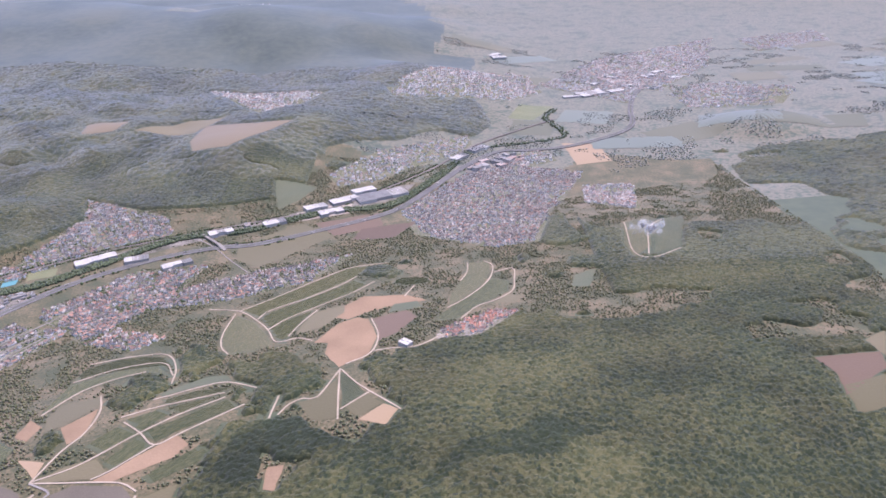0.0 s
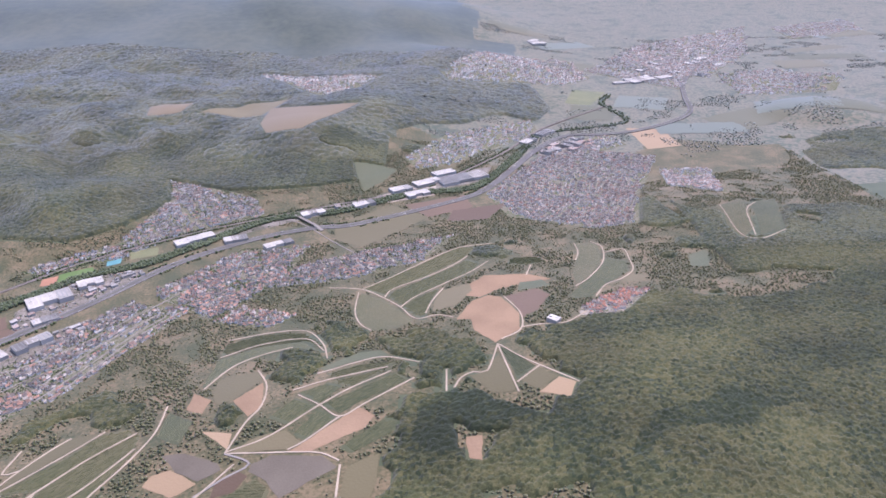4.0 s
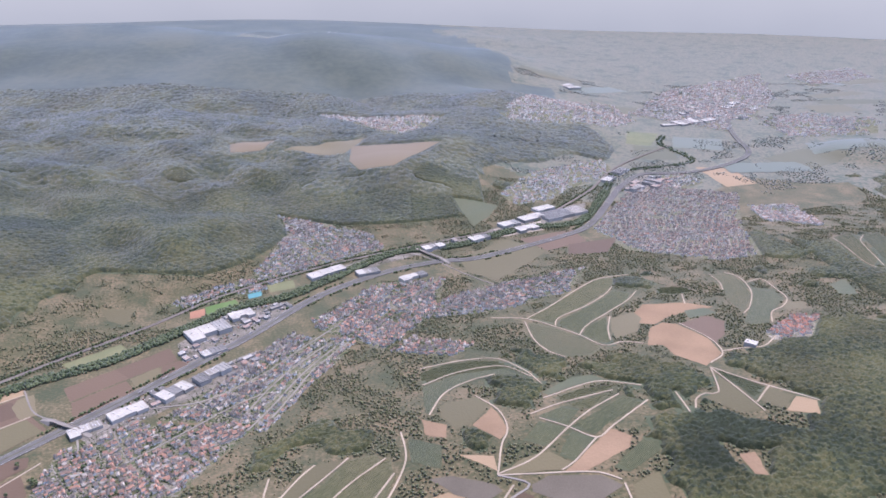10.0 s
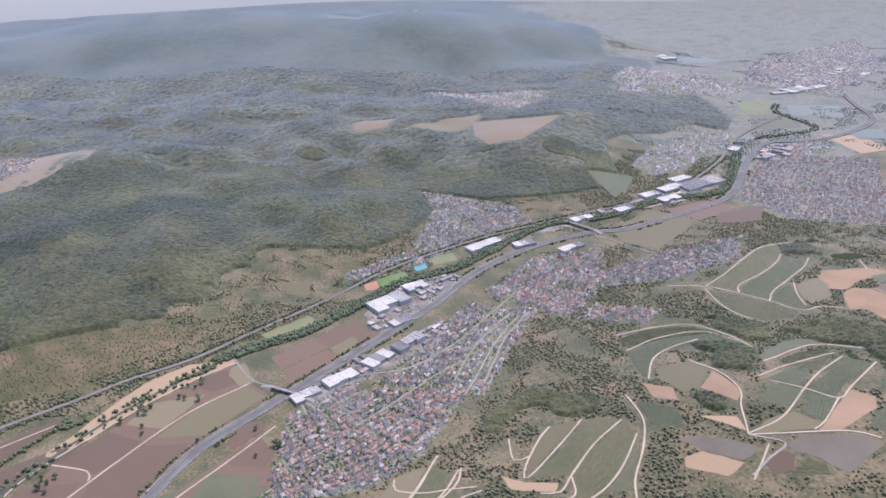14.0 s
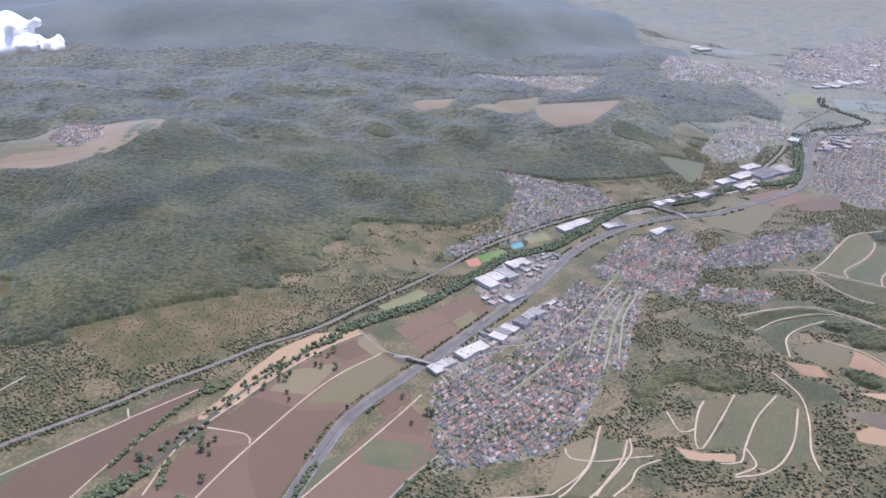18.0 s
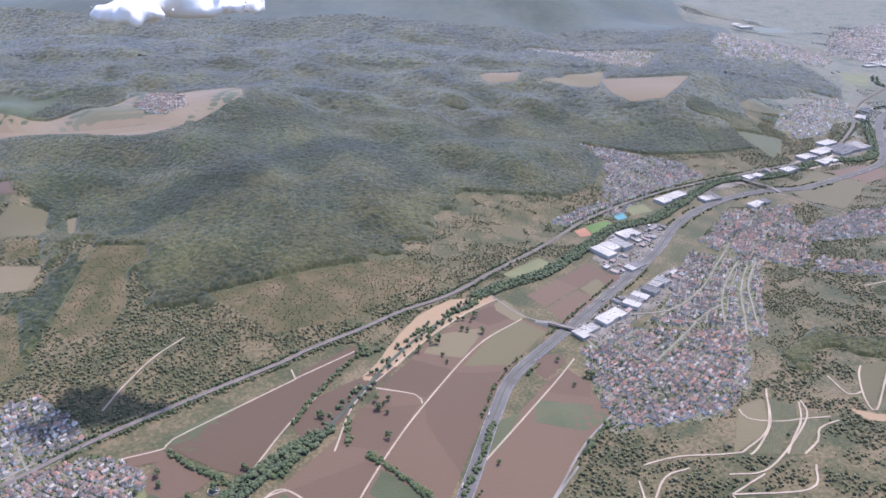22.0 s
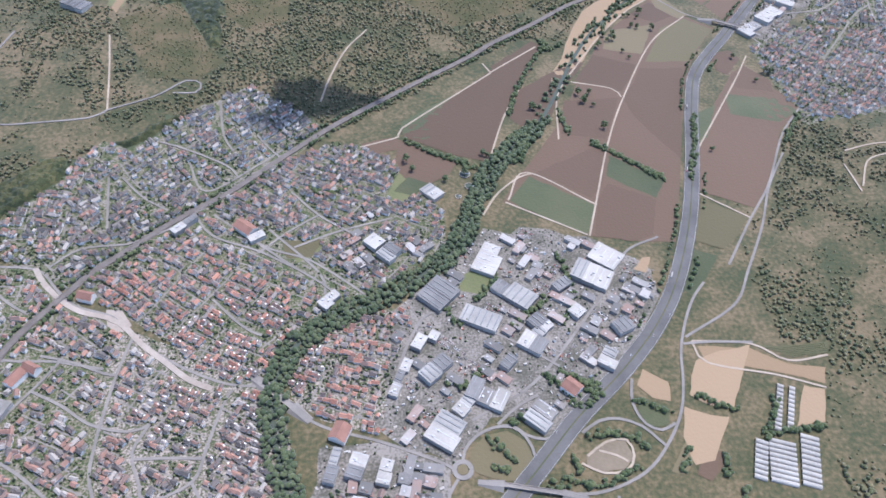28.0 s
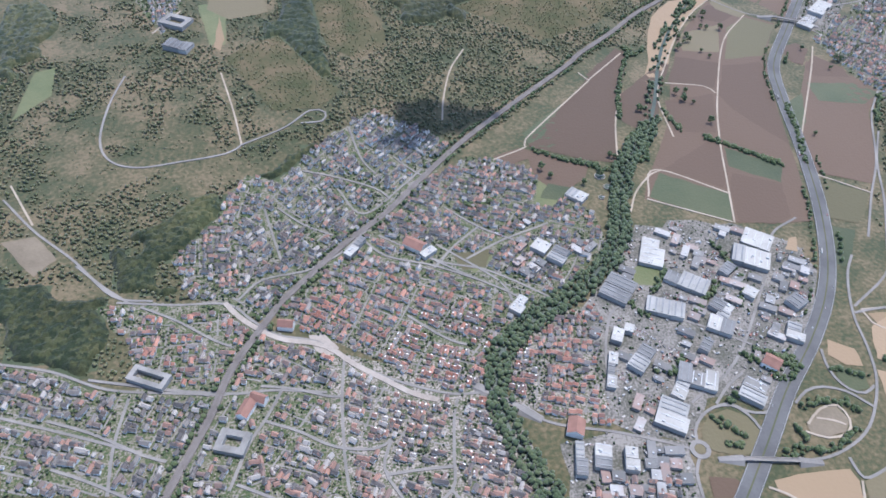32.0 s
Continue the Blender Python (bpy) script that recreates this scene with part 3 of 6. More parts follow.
field("brown", (-166, 345), (-154, 368), (-121, 349), (-133, 313), (-150, 308), (-175, 314))
field("green", (-23, 481), (20, 474), (33, 454), (11, 441), (-27, 452))
field("brown", (-11, 504), (10, 527), (27, 501), (23, 484), (-9, 491))
field("brown", (-18, 544), (5, 550), (11, 536), (-10, 510), (-18, 517))
field("green", (-60, 453), (-36, 465), (-58, 422), (-75, 407))
field("olive", (-86, 350), (-56, 330), (-71, 313), (-85, 299), (-105, 308))
field("gravel", (-491, 255), (-481, 255), (-473, 243), (-480, 237), (-488, 244))
field("tan", (-135, 209), (-117, 215), (-96, 219), (-123, 174), (-135, 178), (-146, 185))
field("tan", (-170, 204), (-156, 194), (-159, 181), (-169, 184), (-176, 192))
field("green", (-178, 185), (-161, 178), (-164, 166), (-175, 166), (-179, 175))
field("tan", (-252, 120), (-237, 122), (-207, 120), (-206, 112), (-211, 100), (-241, 106), (-253, 113))
field("brown", (-286, 128), (-272, 124), (-268, 117), (-274, 108), (-291, 110))
field("olive", (-278, 155), (-270, 164), (-257, 166), (-248, 159), (-245, 149), (-250, 137), (-262, 137), (-277, 142), (-280, 147))
field("dirt", (-216, 150), (-203, 158), (-192, 157), (-189, 147), (-196, 140), (-207, 140), (-217, 143))
field("tan", (-151, 177), (-138, 171), (-127, 170), (-144, 143), (-156, 141), (-158, 158))
field("olive", (-203, 111), (-188, 115), (-161, 115), (-173, 95), (-208, 99))
way("motorway", (-335, 45), (-286, 101), (-275, 110), (-245, 141), (-215, 173), (-181, 204), (-151, 237), (-127, 274), (-102, 328), (-80, 391), (-58, 464), (-37, 516), (12, 579), (72, 655), (147, 753), (212, 854), (290, 923), (366, 958), (428, 971), (557, 1050), (608, 1098), (654, 1184), (712, 1300), (772, 1378), (836, 1384), (914, 1408), (1004, 1474), (1056, 1545), (1078, 1660), (1112, 1790), (1170, 1912), (1276, 2076), (1386, 2236), (1500, 2420))
way("rail", (-600, 80), (-578, 141), (-565, 170), (-548, 206), (-537, 236), (-520, 264), (-505, 286), (-489, 303), (-461, 332), (-430, 358), (-396, 394), (-359, 431), (-303, 479), (-239, 532), (-222, 549), (-175, 586), (-140, 617), (-90, 655), (-39, 711), (25, 777), (93, 856), (192, 936), (273, 983), (420, 1050), (520, 1110), (640, 1260), (740, 1430), (900, 1600))
way("road", (-607, 299), (-572, 292), (-540, 288), (-525, 273), (-510, 259), (-486, 250), (-472, 236), (-445, 216), (-413, 201), (-390, 198), (-375, 184), (-358, 172), (-327, 162), (-298, 150), (-289, 145))
way("road", (11, 600), (-20, 615), (-48, 654))
way("road", (11, 597), (30, 583), (44, 556))
way("road", (-530, 442), (-497, 457), (-476, 475), (-464, 472), (-467, 462), (-484, 461))
way("road", (-530, 442), (-542, 434), (-578, 430), (-606, 429), (-626, 439), (-636, 462), (-634, 499), (-624, 540))
way("path", (-546, 533), (-536, 482), (-530, 442))
way("road", (-636, 335), (-617, 314), (-600, 298))
way("road", (-593, 236), (-566, 227), (-534, 220), (-512, 219), (-483, 213))
way("road", (-438, 336), (-401, 306), (-372, 294), (-344, 272), (-328, 256))
way("road", (-462, 388), (-446, 359), (-413, 386), (-396, 403))
way("road", (-400, 322), (-365, 283), (-360, 264))
way("road", (-176, 268), (-157, 298), (-130, 312))
way("road", (-276, 173), (-233, 200), (-176, 268))
way("road", (-323, 185), (-307, 232), (-289, 249), (-247, 227), (-220, 207))
way("road", (311, 999), (355, 969), (397, 918), (433, 873))
way("path", (916, 958), (907, 861), (927, 842), (966, 867))
way("path", (923, 851), (943, 934), (970, 975))
way("road", (-695, 408), (-668, 372), (-639, 341), (-610, 305), (-585, 297))
way("path", (-606, 600), (-583, 633))
way("road", (-667, 261), (-637, 251), (-605, 234), (-570, 226), (-539, 220))
way("road", (-659, 224), (-622, 208), (-582, 190))
way("road", (-592, 228), (-597, 197), (-597, 168))
way("path", (-693, 423), (-670, 378))
way("road", (-382, 305), (-354, 319), (-316, 332))
way("road", (34, 271), (48, 287), (75, 302), (92, 335))
way("path", (419, 763), (457, 751), (484, 721), (503, 692), (520, 658), (540, 662), (557, 651))
way("path", (457, 751), (489, 783), (525, 826), (561, 863), (589, 873), (607, 877))
way("path", (484, 724), (492, 746), (527, 774), (558, 808), (575, 836))
way("path", (503, 692), (516, 716), (544, 746), (578, 783), (598, 814))
way("path", (454, 745), (456, 694), (465, 660), (478, 640))
way("path", (529, 669), (535, 701), (546, 735))
way("path", (646, 793), (637, 759))
way("path", (707, 864), (706, 830), (698, 800))
way("path", (727, 868), (737, 846), (728, 793), (702, 739), (684, 714))
way("path", (737, 825), (760, 835), (759, 796), (754, 760), (734, 731), (715, 715), (698, 680))
way("path", (608, 697), (620, 649), (617, 609), (598, 590))
way("path", (594, 582), (600, 535), (605, 499))
way("path", (595, 581), (616, 548), (652, 507))
way("path", (605, 513), (625, 536))
way("path", (594, 579), (583, 535), (572, 535), (562, 528), (556, 513))
way("path", (550, 543), (550, 509))
way("path", (618, 613), (638, 616), (659, 617), (682, 641))
way("path", (337, 652), (378, 660), (413, 655), (435, 620), (445, 584))
way("path", (339, 615), (374, 634), (416, 636), (439, 603))
way("path", (344, 552), (358, 590), (380, 609), (407, 619))
way("path", (385, 576), (401, 542), (405, 509), (398, 488), (393, 462), (391, 453))
way("path", (426, 527), (451, 540), (484, 552), (501, 557))
way("path", (391, 454), (421, 468), (452, 502), (474, 525), (504, 549))
way("path", (432, 519), (452, 502), (470, 485), (487, 500), (524, 534))
way("path", (441, 554), (454, 560), (472, 570), (496, 577), (527, 561))
way("path", (437, 451), (448, 459), (470, 485))
way("path", (477, 432), (478, 402))
way("road", (380, 413), (397, 428), (412, 440), (391, 453))
way("path", (391, 453), (417, 450), (442, 448), (462, 445), (476, 436))
way("path", (160, 468), (152, 442), (143, 422), (125, 399), (118, 394))
way("path", (179, 453), (169, 428), (154, 407), (143, 391))
way("path", (131, 449), (133, 436), (153, 429), (173, 430), (192, 430))
way("path", (154, 389), (169, 402), (178, 417), (196, 425))
way("path", (320, 532), (324, 505), (324, 484), (316, 455), (303, 423), (299, 401))
way("path", (316, 474), (297, 437), (278, 413), (260, 402), (240, 400))
way("path", (309, 496), (283, 469), (261, 435), (250, 416), (236, 416))
way("path", (260, 432), (259, 411), (241, 402))
way("path", (279, 505), (255, 470), (229, 435), (229, 450), (243, 485), (253, 501))
way("path", (219, 489), (221, 459), (233, 462))
way("path", (401, 441), (389, 423), (379, 409))
way("road", (-136, 226), (-95, 251), (-75, 280), (-49, 322), (-28, 363), (-2, 401))
way("path", (-133, 223), (-128, 207), (-88, 197), (-60, 187))
way("path", (-133, 223), (-96, 220), (-76, 207), (-49, 210))
way("path", (-370, 458), (-364, 485), (-351, 523), (-333, 553))
way("path", (-180, 314), (-234, 347))
way("path", (-232, 349), (-214, 379), (-167, 344))
way("path", (-179, 313), (-163, 358), (-143, 413), (-117, 471), (-68, 560), (-21, 609))
way("path", (-182, 418), (-172, 477), (-145, 524), (-113, 573), (-77, 617), (-44, 646))
way("path", (-226, 507), (-249, 485), (-306, 430), (-309, 420), (-339, 407))
way("path", (-226, 508), (-180, 549))
way("path", (-226, 507), (-232, 520))
way("path", (-241, 391), (-223, 445), (-205, 483))
way("path", (-209, 378), (-220, 374), (-239, 356), (-252, 334))
way("path", (-157, 496), (-123, 487), (-117, 475))
way("path", (-69, 409), (-7, 500), (19, 541))
way("path", (-86, 356), (-55, 330))
way("road", (35, 458), (6, 423), (-27, 366), (-56, 328), (-87, 285))
way("road", (-268, 136), (-256, 132), (-235, 129), (-215, 128), (-196, 133), (-180, 142), (-165, 158), (-154, 175), (-147, 195), (-142, 216), (-133, 237), (-122, 256), (-110, 270))
way("road", (-215, 163), (-204, 170), (-192, 171), (-180, 166), (-173, 158), (-169, 153))
way("road", (-178, 197), (-181, 186), (-181, 176), (-177, 167), (-169, 163), (-160, 167))
way("road", (-284, 146), (-282, 155), (-275, 163), (-265, 168), (-254, 168), (-247, 161), (-244, 150), (-248, 139), (-254, 132))
way("road", (-215, 170), (-226, 163), (-237, 160), (-247, 163), (-254, 169), (-265, 168))
way("road", (-236, 188), (-249, 181), (-262, 170))
way("road", (-286, 140), (-292, 131), (-294, 120), (-296, 110))
way("road", (-139, 221), (-121, 222), (-94, 221))
way("road", (-203, 126), (-203, 116), (-199, 113), (-184, 117))
way("path", (-257, 117), (-249, 112), (-241, 104))
way("path", (-204, 112), (-211, 98))
way("path", (-215, 149), (-203, 157), (-191, 158), (-189, 148), (-195, 140), (-208, 139), (-219, 145))
way("path", (-208, 152), (-199, 149), (-193, 145))
way("road", (-616, 242), (-593, 235), (-564, 226), (-548, 221))
way("road", (-634, 218), (-609, 206), (-582, 189), (-569, 183))
way("road", (-627, 188), (-606, 177), (-581, 161), (-571, 148))
way("road", (-477, 173), (-476, 150), (-470, 134))
way("road", (-451, 177), (-457, 161), (-450, 143), (-445, 134), (-424, 143), (-419, 163), (-414, 187), (-410, 197))
way("road", (-424, 143), (-414, 126))
way("road", (-456, 157), (-438, 157), (-421, 156))
way("road", (-519, 200), (-500, 190), (-482, 178), (-461, 173), (-451, 177))
way("road", (-537, 161), (-527, 186), (-517, 202), (-507, 221))
way("road", (-533, 164), (-511, 151), (-492, 136))
way("road", (-406, 309), (-385, 291), (-362, 273), (-351, 262))
way("road", (-429, 262), (-413, 245), (-403, 237), (-396, 234))
way("road", (-471, 236), (-475, 209), (-477, 173))
way("road", (-520, 223), (-501, 218), (-482, 210), (-475, 209))
way("road", (-592, 293), (-570, 279), (-548, 261), (-535, 253))
way("street", (-541, 289), (-533, 277), (-519, 263), (-505, 254), (-488, 249), (-476, 241), (-467, 231), (-449, 216), (-434, 204), (-421, 198))
way("path", (43, 394), (70, 399), (98, 397), (114, 397))
way("path", (92, 357), (120, 373))
way("path", (92, 357), (142, 355), (156, 377))
way("path", (92, 356), (98, 339), (106, 338), (130, 348))
way("path", (36, 379), (35, 347))
way("path", (38, 352), (54, 379), (73, 386))
way("path", (97, 376), (121, 376), (148, 399), (176, 433), (181, 455))
way("path", (114, 397), (142, 422), (163, 475))
way("road", (95, 337), (73, 294))
way("road", (176, 599), (187, 637), (201, 671), (222, 708), (239, 734))
way("road", (185, 568), (200, 612), (212, 652), (227, 688), (247, 726))
way("road", (203, 587), (216, 633), (228, 674), (247, 712), (260, 734))
way("road", (50, 581), (82, 615), (133, 629), (177, 672), (209, 722), (244, 777))
way("road", (91, 534), (129, 578), (162, 617), (187, 637))
way("road", (-506, 373), (-488, 353), (-469, 340))
way("road", (-486, 409), (-465, 401), (-435, 385), (-425, 372))
way("road", (-447, 453), (-441, 418), (-432, 400))
way("road", (-416, 418), (-407, 405), (-397, 394))
way("road", (-515, 373), (-510, 346), (-505, 321))
way("road", (-452, 338), (-436, 316), (-405, 302), (-376, 284))
way("road", (-490, 309), (-466, 322), (-445, 343))
way("road", (-533, 290), (-518, 305), (-490, 309))
way("road", (-387, 358), (-367, 335), (-345, 318))
way("road", (-405, 300), (-387, 319), (-367, 335))
river("river", (914, 1688), (886, 1614), (909, 1480), (827, 1431), (728, 1387), (670, 1255), (596, 1112), (501, 1079), (397, 1013), (301, 985), (219, 901), (175, 855), (113, 821), (52, 746), (10, 702), (-46, 666), (-75, 634), (-120, 578), (-150, 528), (-182, 461), (-205, 425), (-220, 408), (-243, 375), (-259, 339), (-272, 307), (-289, 287), (-316, 266), (-347, 249), (-370, 233), (-381, 218), (-386, 202), (-387, 187), (-385, 169), (-379, 148), (-375, 132), (-370, 111), (-362, 60))
district("dark", 44, (-483, 424), (-428, 472), (-376, 440), (-368, 428), (-413, 386), (-461, 338), (-489, 308), (-518, 306), (-541, 354))
district("mixed", 145, (-397, 385), (-356, 414), (-319, 368), (-282, 341), (-290, 303), (-313, 282), (-350, 258), (-381, 275), (-431, 306), (-453, 324))
district("red", 145, (-481, 293), (-453, 311), (-431, 299), (-381, 270), (-373, 238), (-390, 207), (-413, 203), (-483, 254), (-507, 267))
district("mixed", 149, (-509, 250), (-478, 233), (-413, 193), (-391, 188), (-386, 152), (-373, 110), (-469, 120), (-498, 138), (-524, 186), (-517, 234))
district("dark", 64, (-609, 227), (-580, 234), (-549, 218), (-534, 220), (-542, 191), (-565, 157), (-578, 132), (-586, 133))
district("red", 171, (-602, 291), (-540, 284), (-515, 257), (-530, 231), (-550, 222), (-591, 241))
district("mixed", 172, (-575, 331), (-550, 366), (-522, 392), (-483, 418), (-485, 367), (-521, 306), (-557, 309))
district("red", 161, (-364, 227), (-325, 252), (-309, 232), (-328, 185), (-328, 165), (-360, 177), (-376, 190), (-379, 210))
district("mixed", 161, (-353, 136), (-296, 130), (-300, 103), (-369, 110))
district("mixed", 35, (27, 558), (74, 595), (195, 582), (152, 478), (115, 440), (29, 434), (29, 499))
district("dark", 59, (97, 599), (146, 676), (192, 763), (240, 747), (257, 730), (197, 581))
district("mixed", 145, (213, 793), (286, 897), (372, 903), (358, 795), (301, 704), (262, 745), (225, 762))
district("dark", 22, (367, 833), (448, 884), (564, 916), (518, 824), (425, 779), (351, 778))
district("mixed", 172, (305, 699), (330, 729), (396, 698), (371, 672))
district("dark", 40, (31, 832), (120, 909), (148, 1045), (122, 1115), (232, 1074), (272, 1056), (291, 998), (207, 957), (146, 879), (66, 826))
district("pale", 23, (479, 1217), (553, 1349), (719, 1470), (725, 1398), (615, 1275), (565, 1209), (503, 1171))
district("dark", 58, (608, 1087), (712, 1257), (802, 1289), (911, 1253), (833, 1058), (800, 922), (739, 916), (637, 988))
district("pale", 40, (535, 1736), (695, 2085), (892, 2043), (905, 1860), (799, 1719), (555, 1669))
district("pale", 12, (909, 1929), (1098, 2256), (1203, 1994), (1085, 1729), (976, 1858))
district("pale", 10, (1218, 1884), (1379, 1914), (1497, 1808), (1411, 1662), (1205, 1668))
district("pale", 28, (-246, 2632), (-130, 2874), (174, 2791), (75, 2560))
district("pale", 162, (104, 1796), (402, 1701), (307, 1492))
district("pale", 177, (896, 1191), (981, 1187), (955, 1031), (887, 1083))
district("mixed", 115, (-686, 787), (-665, 828), (-612, 756), (-582, 647), (-597, 595))
district("red", 172, (677, 650), (729, 700), (757, 698), (713, 633), (674, 630))
district("pale", 36, (710, 1290), (857, 1398), (875, 1322), (757, 1241))
district("dark", 154, (-666, 259), (-637, 251), (-614, 235), (-570, 225), (-543, 220), (-567, 169), (-572, 164), (-649, 177))
district("mixed", 171, (-619, 297), (-585, 297), (-540, 285), (-517, 261), (-540, 244), (-573, 266), (-606, 275))
district("mixed", 161, (-574, 337), (-552, 340), (-542, 389), (-526, 410), (-493, 394), (-503, 344), (-512, 293), (-541, 297), (-569, 316))
district("mixed", 7, (-527, 203), (-477, 210), (-479, 148), (-538, 158))
district("dark", 157, (-360, 398), (-315, 379), (-327, 355), (-359, 366))
district("works", 143, (-266, 282), (-228, 323), (-207, 320), (-183, 305), (-142, 281), (-168, 222), (-200, 209), (-233, 205), (-264, 237), (-270, 267))
district("works", 140, (-307, 225), (-279, 230), (-244, 198), (-281, 156), (-310, 154), (-333, 172))
district("works", 164, (-355, 158), (-297, 145), (-299, 118), (-364, 129))
district("works", 129, (-361, 335), (-323, 336), (-286, 307), (-314, 284), (-347, 279), (-362, 296))
district("works", 30, (442, 1066), (541, 1160), (626, 1204), (601, 1135), (520, 1084))
district("works", 43, (688, 1289), (784, 1380), (824, 1331), (723, 1248))
district("works", 45, (20, 590), (118, 682), (164, 725), (167, 698), (120, 634), (47, 566))
district("works", 45, (74, 741), (113, 821), (177, 843), (191, 819), (123, 709), (93, 694))
district("works", 29, (206, 920), (258, 969), (367, 1030), (445, 1067), (445, 1034), (351, 990), (253, 930))
district("pale", 26, (1091, 2256), (1543, 2594), (1388, 2136), (1187, 1851), (1057, 1896))
district("pale", 177, (1624, 2567), (1925, 2686), (1897, 2496), (1607, 2339))
district("mixed", 155, (-602, 293), (-540, 291), (-519, 267), (-482, 243), (-477, 207), (-480, 161), (-473, 129), (-440, 110), (-554, 118))
district("red", 155, (-482, 243), (-391, 202), (-378, 175), (-365, 107), (-463, 114), (-481, 168))
district("dark", 44, (-577, 332), (-550, 341), (-530, 379), (-489, 406), (-463, 446), (-425, 466), (-365, 418), (-390, 393), (-437, 343), (-472, 312), (-516, 271), (-562, 296))
district("mixed", 152, (-513, 276), (-466, 322), (-390, 393), (-339, 412), (-299, 379), (-280, 337), (-280, 304), (-333, 262), (-377, 238), (-391, 210), (-452, 242), (-483, 252))
district("red", 152, (-378, 198), (-356, 237), (-320, 253), (-292, 242), (-300, 209), (-318, 175), (-359, 182))
district("works", 169, (-360, 160), (-329, 162), (-289, 149), (-297, 100), (-346, 103), (-361, 134))
district("mixed", 146, (-548, 184), (-480, 181), (-470, 124), (-531, 127))
district("red", 153, (-471, 148), (-391, 143), (-378, 119), (-467, 124))
district("dark", 170, (-580, 1130), (-590, 1230), (-530, 1215), (-493, 1125), (-516, 1087), (-550, 1098))
district("mixed", 47, (39, 275), (91, 335), (120, 337), (83, 263))
district("mixed", 168, (757, 1241), (850, 1222), (833, 1058), (755, 961), (739, 1084))
district("works", 141, (-318, 251), (-282, 284), (-253, 321), (-219, 311), (-181, 313), (-145, 286), (-143, 260), (-181, 204), (-230, 157), (-252, 174), (-275, 175), (-286, 147), (-326, 167), (-324, 200))
district("mixed", 58, (162, 573), (177, 626), (197, 684), (231, 742), (272, 753), (258, 703), (228, 642), (204, 563))
wood("right", (674, 577), (747, 699), (869, 668), (1044, 782), (845, 395), (512, 396), (616, 464), (654, 495))
wood("left", (-473, 712), (-394, 632), (-374, 587), (-323, 606), (-271, 630), (-221, 656), (-176, 689), (-125, 749), (-84, 879), (-11, 1013), (-49, 1224), (-344, 1253), (-451, 984), (-532, 894))
wood("hill", (-749, 678), (-702, 670), (-694, 617), (-721, 528))
wood("belt", (-614, 338), (-577, 327), (-542, 360), (-550, 390), (-595, 368))
wood("belt", (-680, 327), (-616, 304), (-608, 238), (-623, 237), (-669, 272))
wood("belt", (-517, 605), (-463, 582), (-447, 530), (-468, 508))
wood("mid", (506, 627), (546, 632), (569, 601), (587, 573), (578, 537), (547, 526), (522, 536), (508, 578), (490, 606))
wood("mid", (518, 509), (544, 515), (561, 502), (584, 508), (600, 480), (637, 478), (623, 447), (505, 465))
wood("mid", (621, 608), (639, 607), (684, 622), (713, 633), (662, 527), (632, 547), (611, 571))
wood("mid", (434, 686), (451, 651), (477, 627), (462, 589), (442, 602), (426, 633))
wood("mid", (562, 870), (606, 871), (625, 848), (613, 818), (595, 827), (573, 837))
wood("mid", (402, 606), (427, 606), (440, 579), (430, 546), (410, 551))
wood("mid", (372, 515), (384, 521), (394, 513), (391, 494), (375, 494))
wood("mid", (404, 586), (425, 605), (450, 587), (446, 564), (427, 551), (420, 542))
wood("mid", (508, 430), (513, 458), (526, 506), (562, 554), (564, 392), (512, 398))
wood("hill", (-795, 1051), (-621, 1013), (-496, 1004), (-409, 698), (-477, 702), (-506, 729), (-498, 670), (-509, 660), (-562, 790), (-661, 872), (-723, 910))
wood("hill", (-507, 655), (-469, 679), (-461, 610), (-452, 556), (-447, 507), (-493, 581), (-498, 619))
wood("belt", (-615, 339), (-581, 351), (-548, 372), (-513, 401), (-468, 448), (-459, 438), (-500, 392), (-527, 362), (-550, 340), (-578, 327), (-575, 300), (-604, 301))
hall("white", -253, 291, 26.7, 16.5, 63)
hall("white", -173, 292, 20.5, 17.4, 140)
hall("white", -186, 276, 25.8, 17.5, 149)
hall("striped", -240, 262, 28.4, 14.4, 139)
hall("grey", -289, 262, 21.4, 19.4, 47)
hall("striped", -264, 242, 24.5, 13.3, 153)
hall("white", -303, 225, 10.8, 7.0, 60)
hall("white", -294, 229, 6.7, 6.0, 59)
hall("striped", -294, 206, 20.9, 10.6, 42)
hall("white", -315, 201, 26.9, 5.7, 67)
hall("white", -266, 188, 23.7, 14.4, 151)
hall("white", -279, 182, 16.1, 8.4, 47)
hall("white", -291, 166, 20.1, 18.5, 55)
hall("striped", -237, 173, 15.7, 15.4, 47)
hall("white", -357, 258, 14.5, 8.8, 45)
hall("white", -329, 307, 11.6, 10.9, 136)
hall("striped", -319, 297, 13.7, 12.5, 46)
hall("white", -455, 324, 20.2, 6.0, 47)
hall("white", -287, 356, 15.0, 10.8, 133)
hall("court", -535, 188, 17.0, 13.7, 159)
hall("court", -582, 237, 23.5, 10.6, 152)
hall("redhall", -528, 207, 11.0, 6.5, 61)
hall("redhall", -521, 213, 9.0, 5.5, 151)
hall("redhall", -504, 264, 9.5, 6.0, 164)
hall("grey", -352, 148, 20.4, 6.4, 74)
hall("grey", -340, 147, 14.8, 9.2, 71)
hall("white", -325, 143, 13.9, 7.6, 73)
hall("striped", -312, 107, 21.8, 6.7, 150)
hall("redhall", -216, 191, 10.2, 9.3, 135)
hall("grey", -234, 223, 16.2, 12.7, 144)
hall("white", -202, 246, 9.3, 8.7, 42)
hall("grey", -229, 239, 10.3, 9.2, 40)
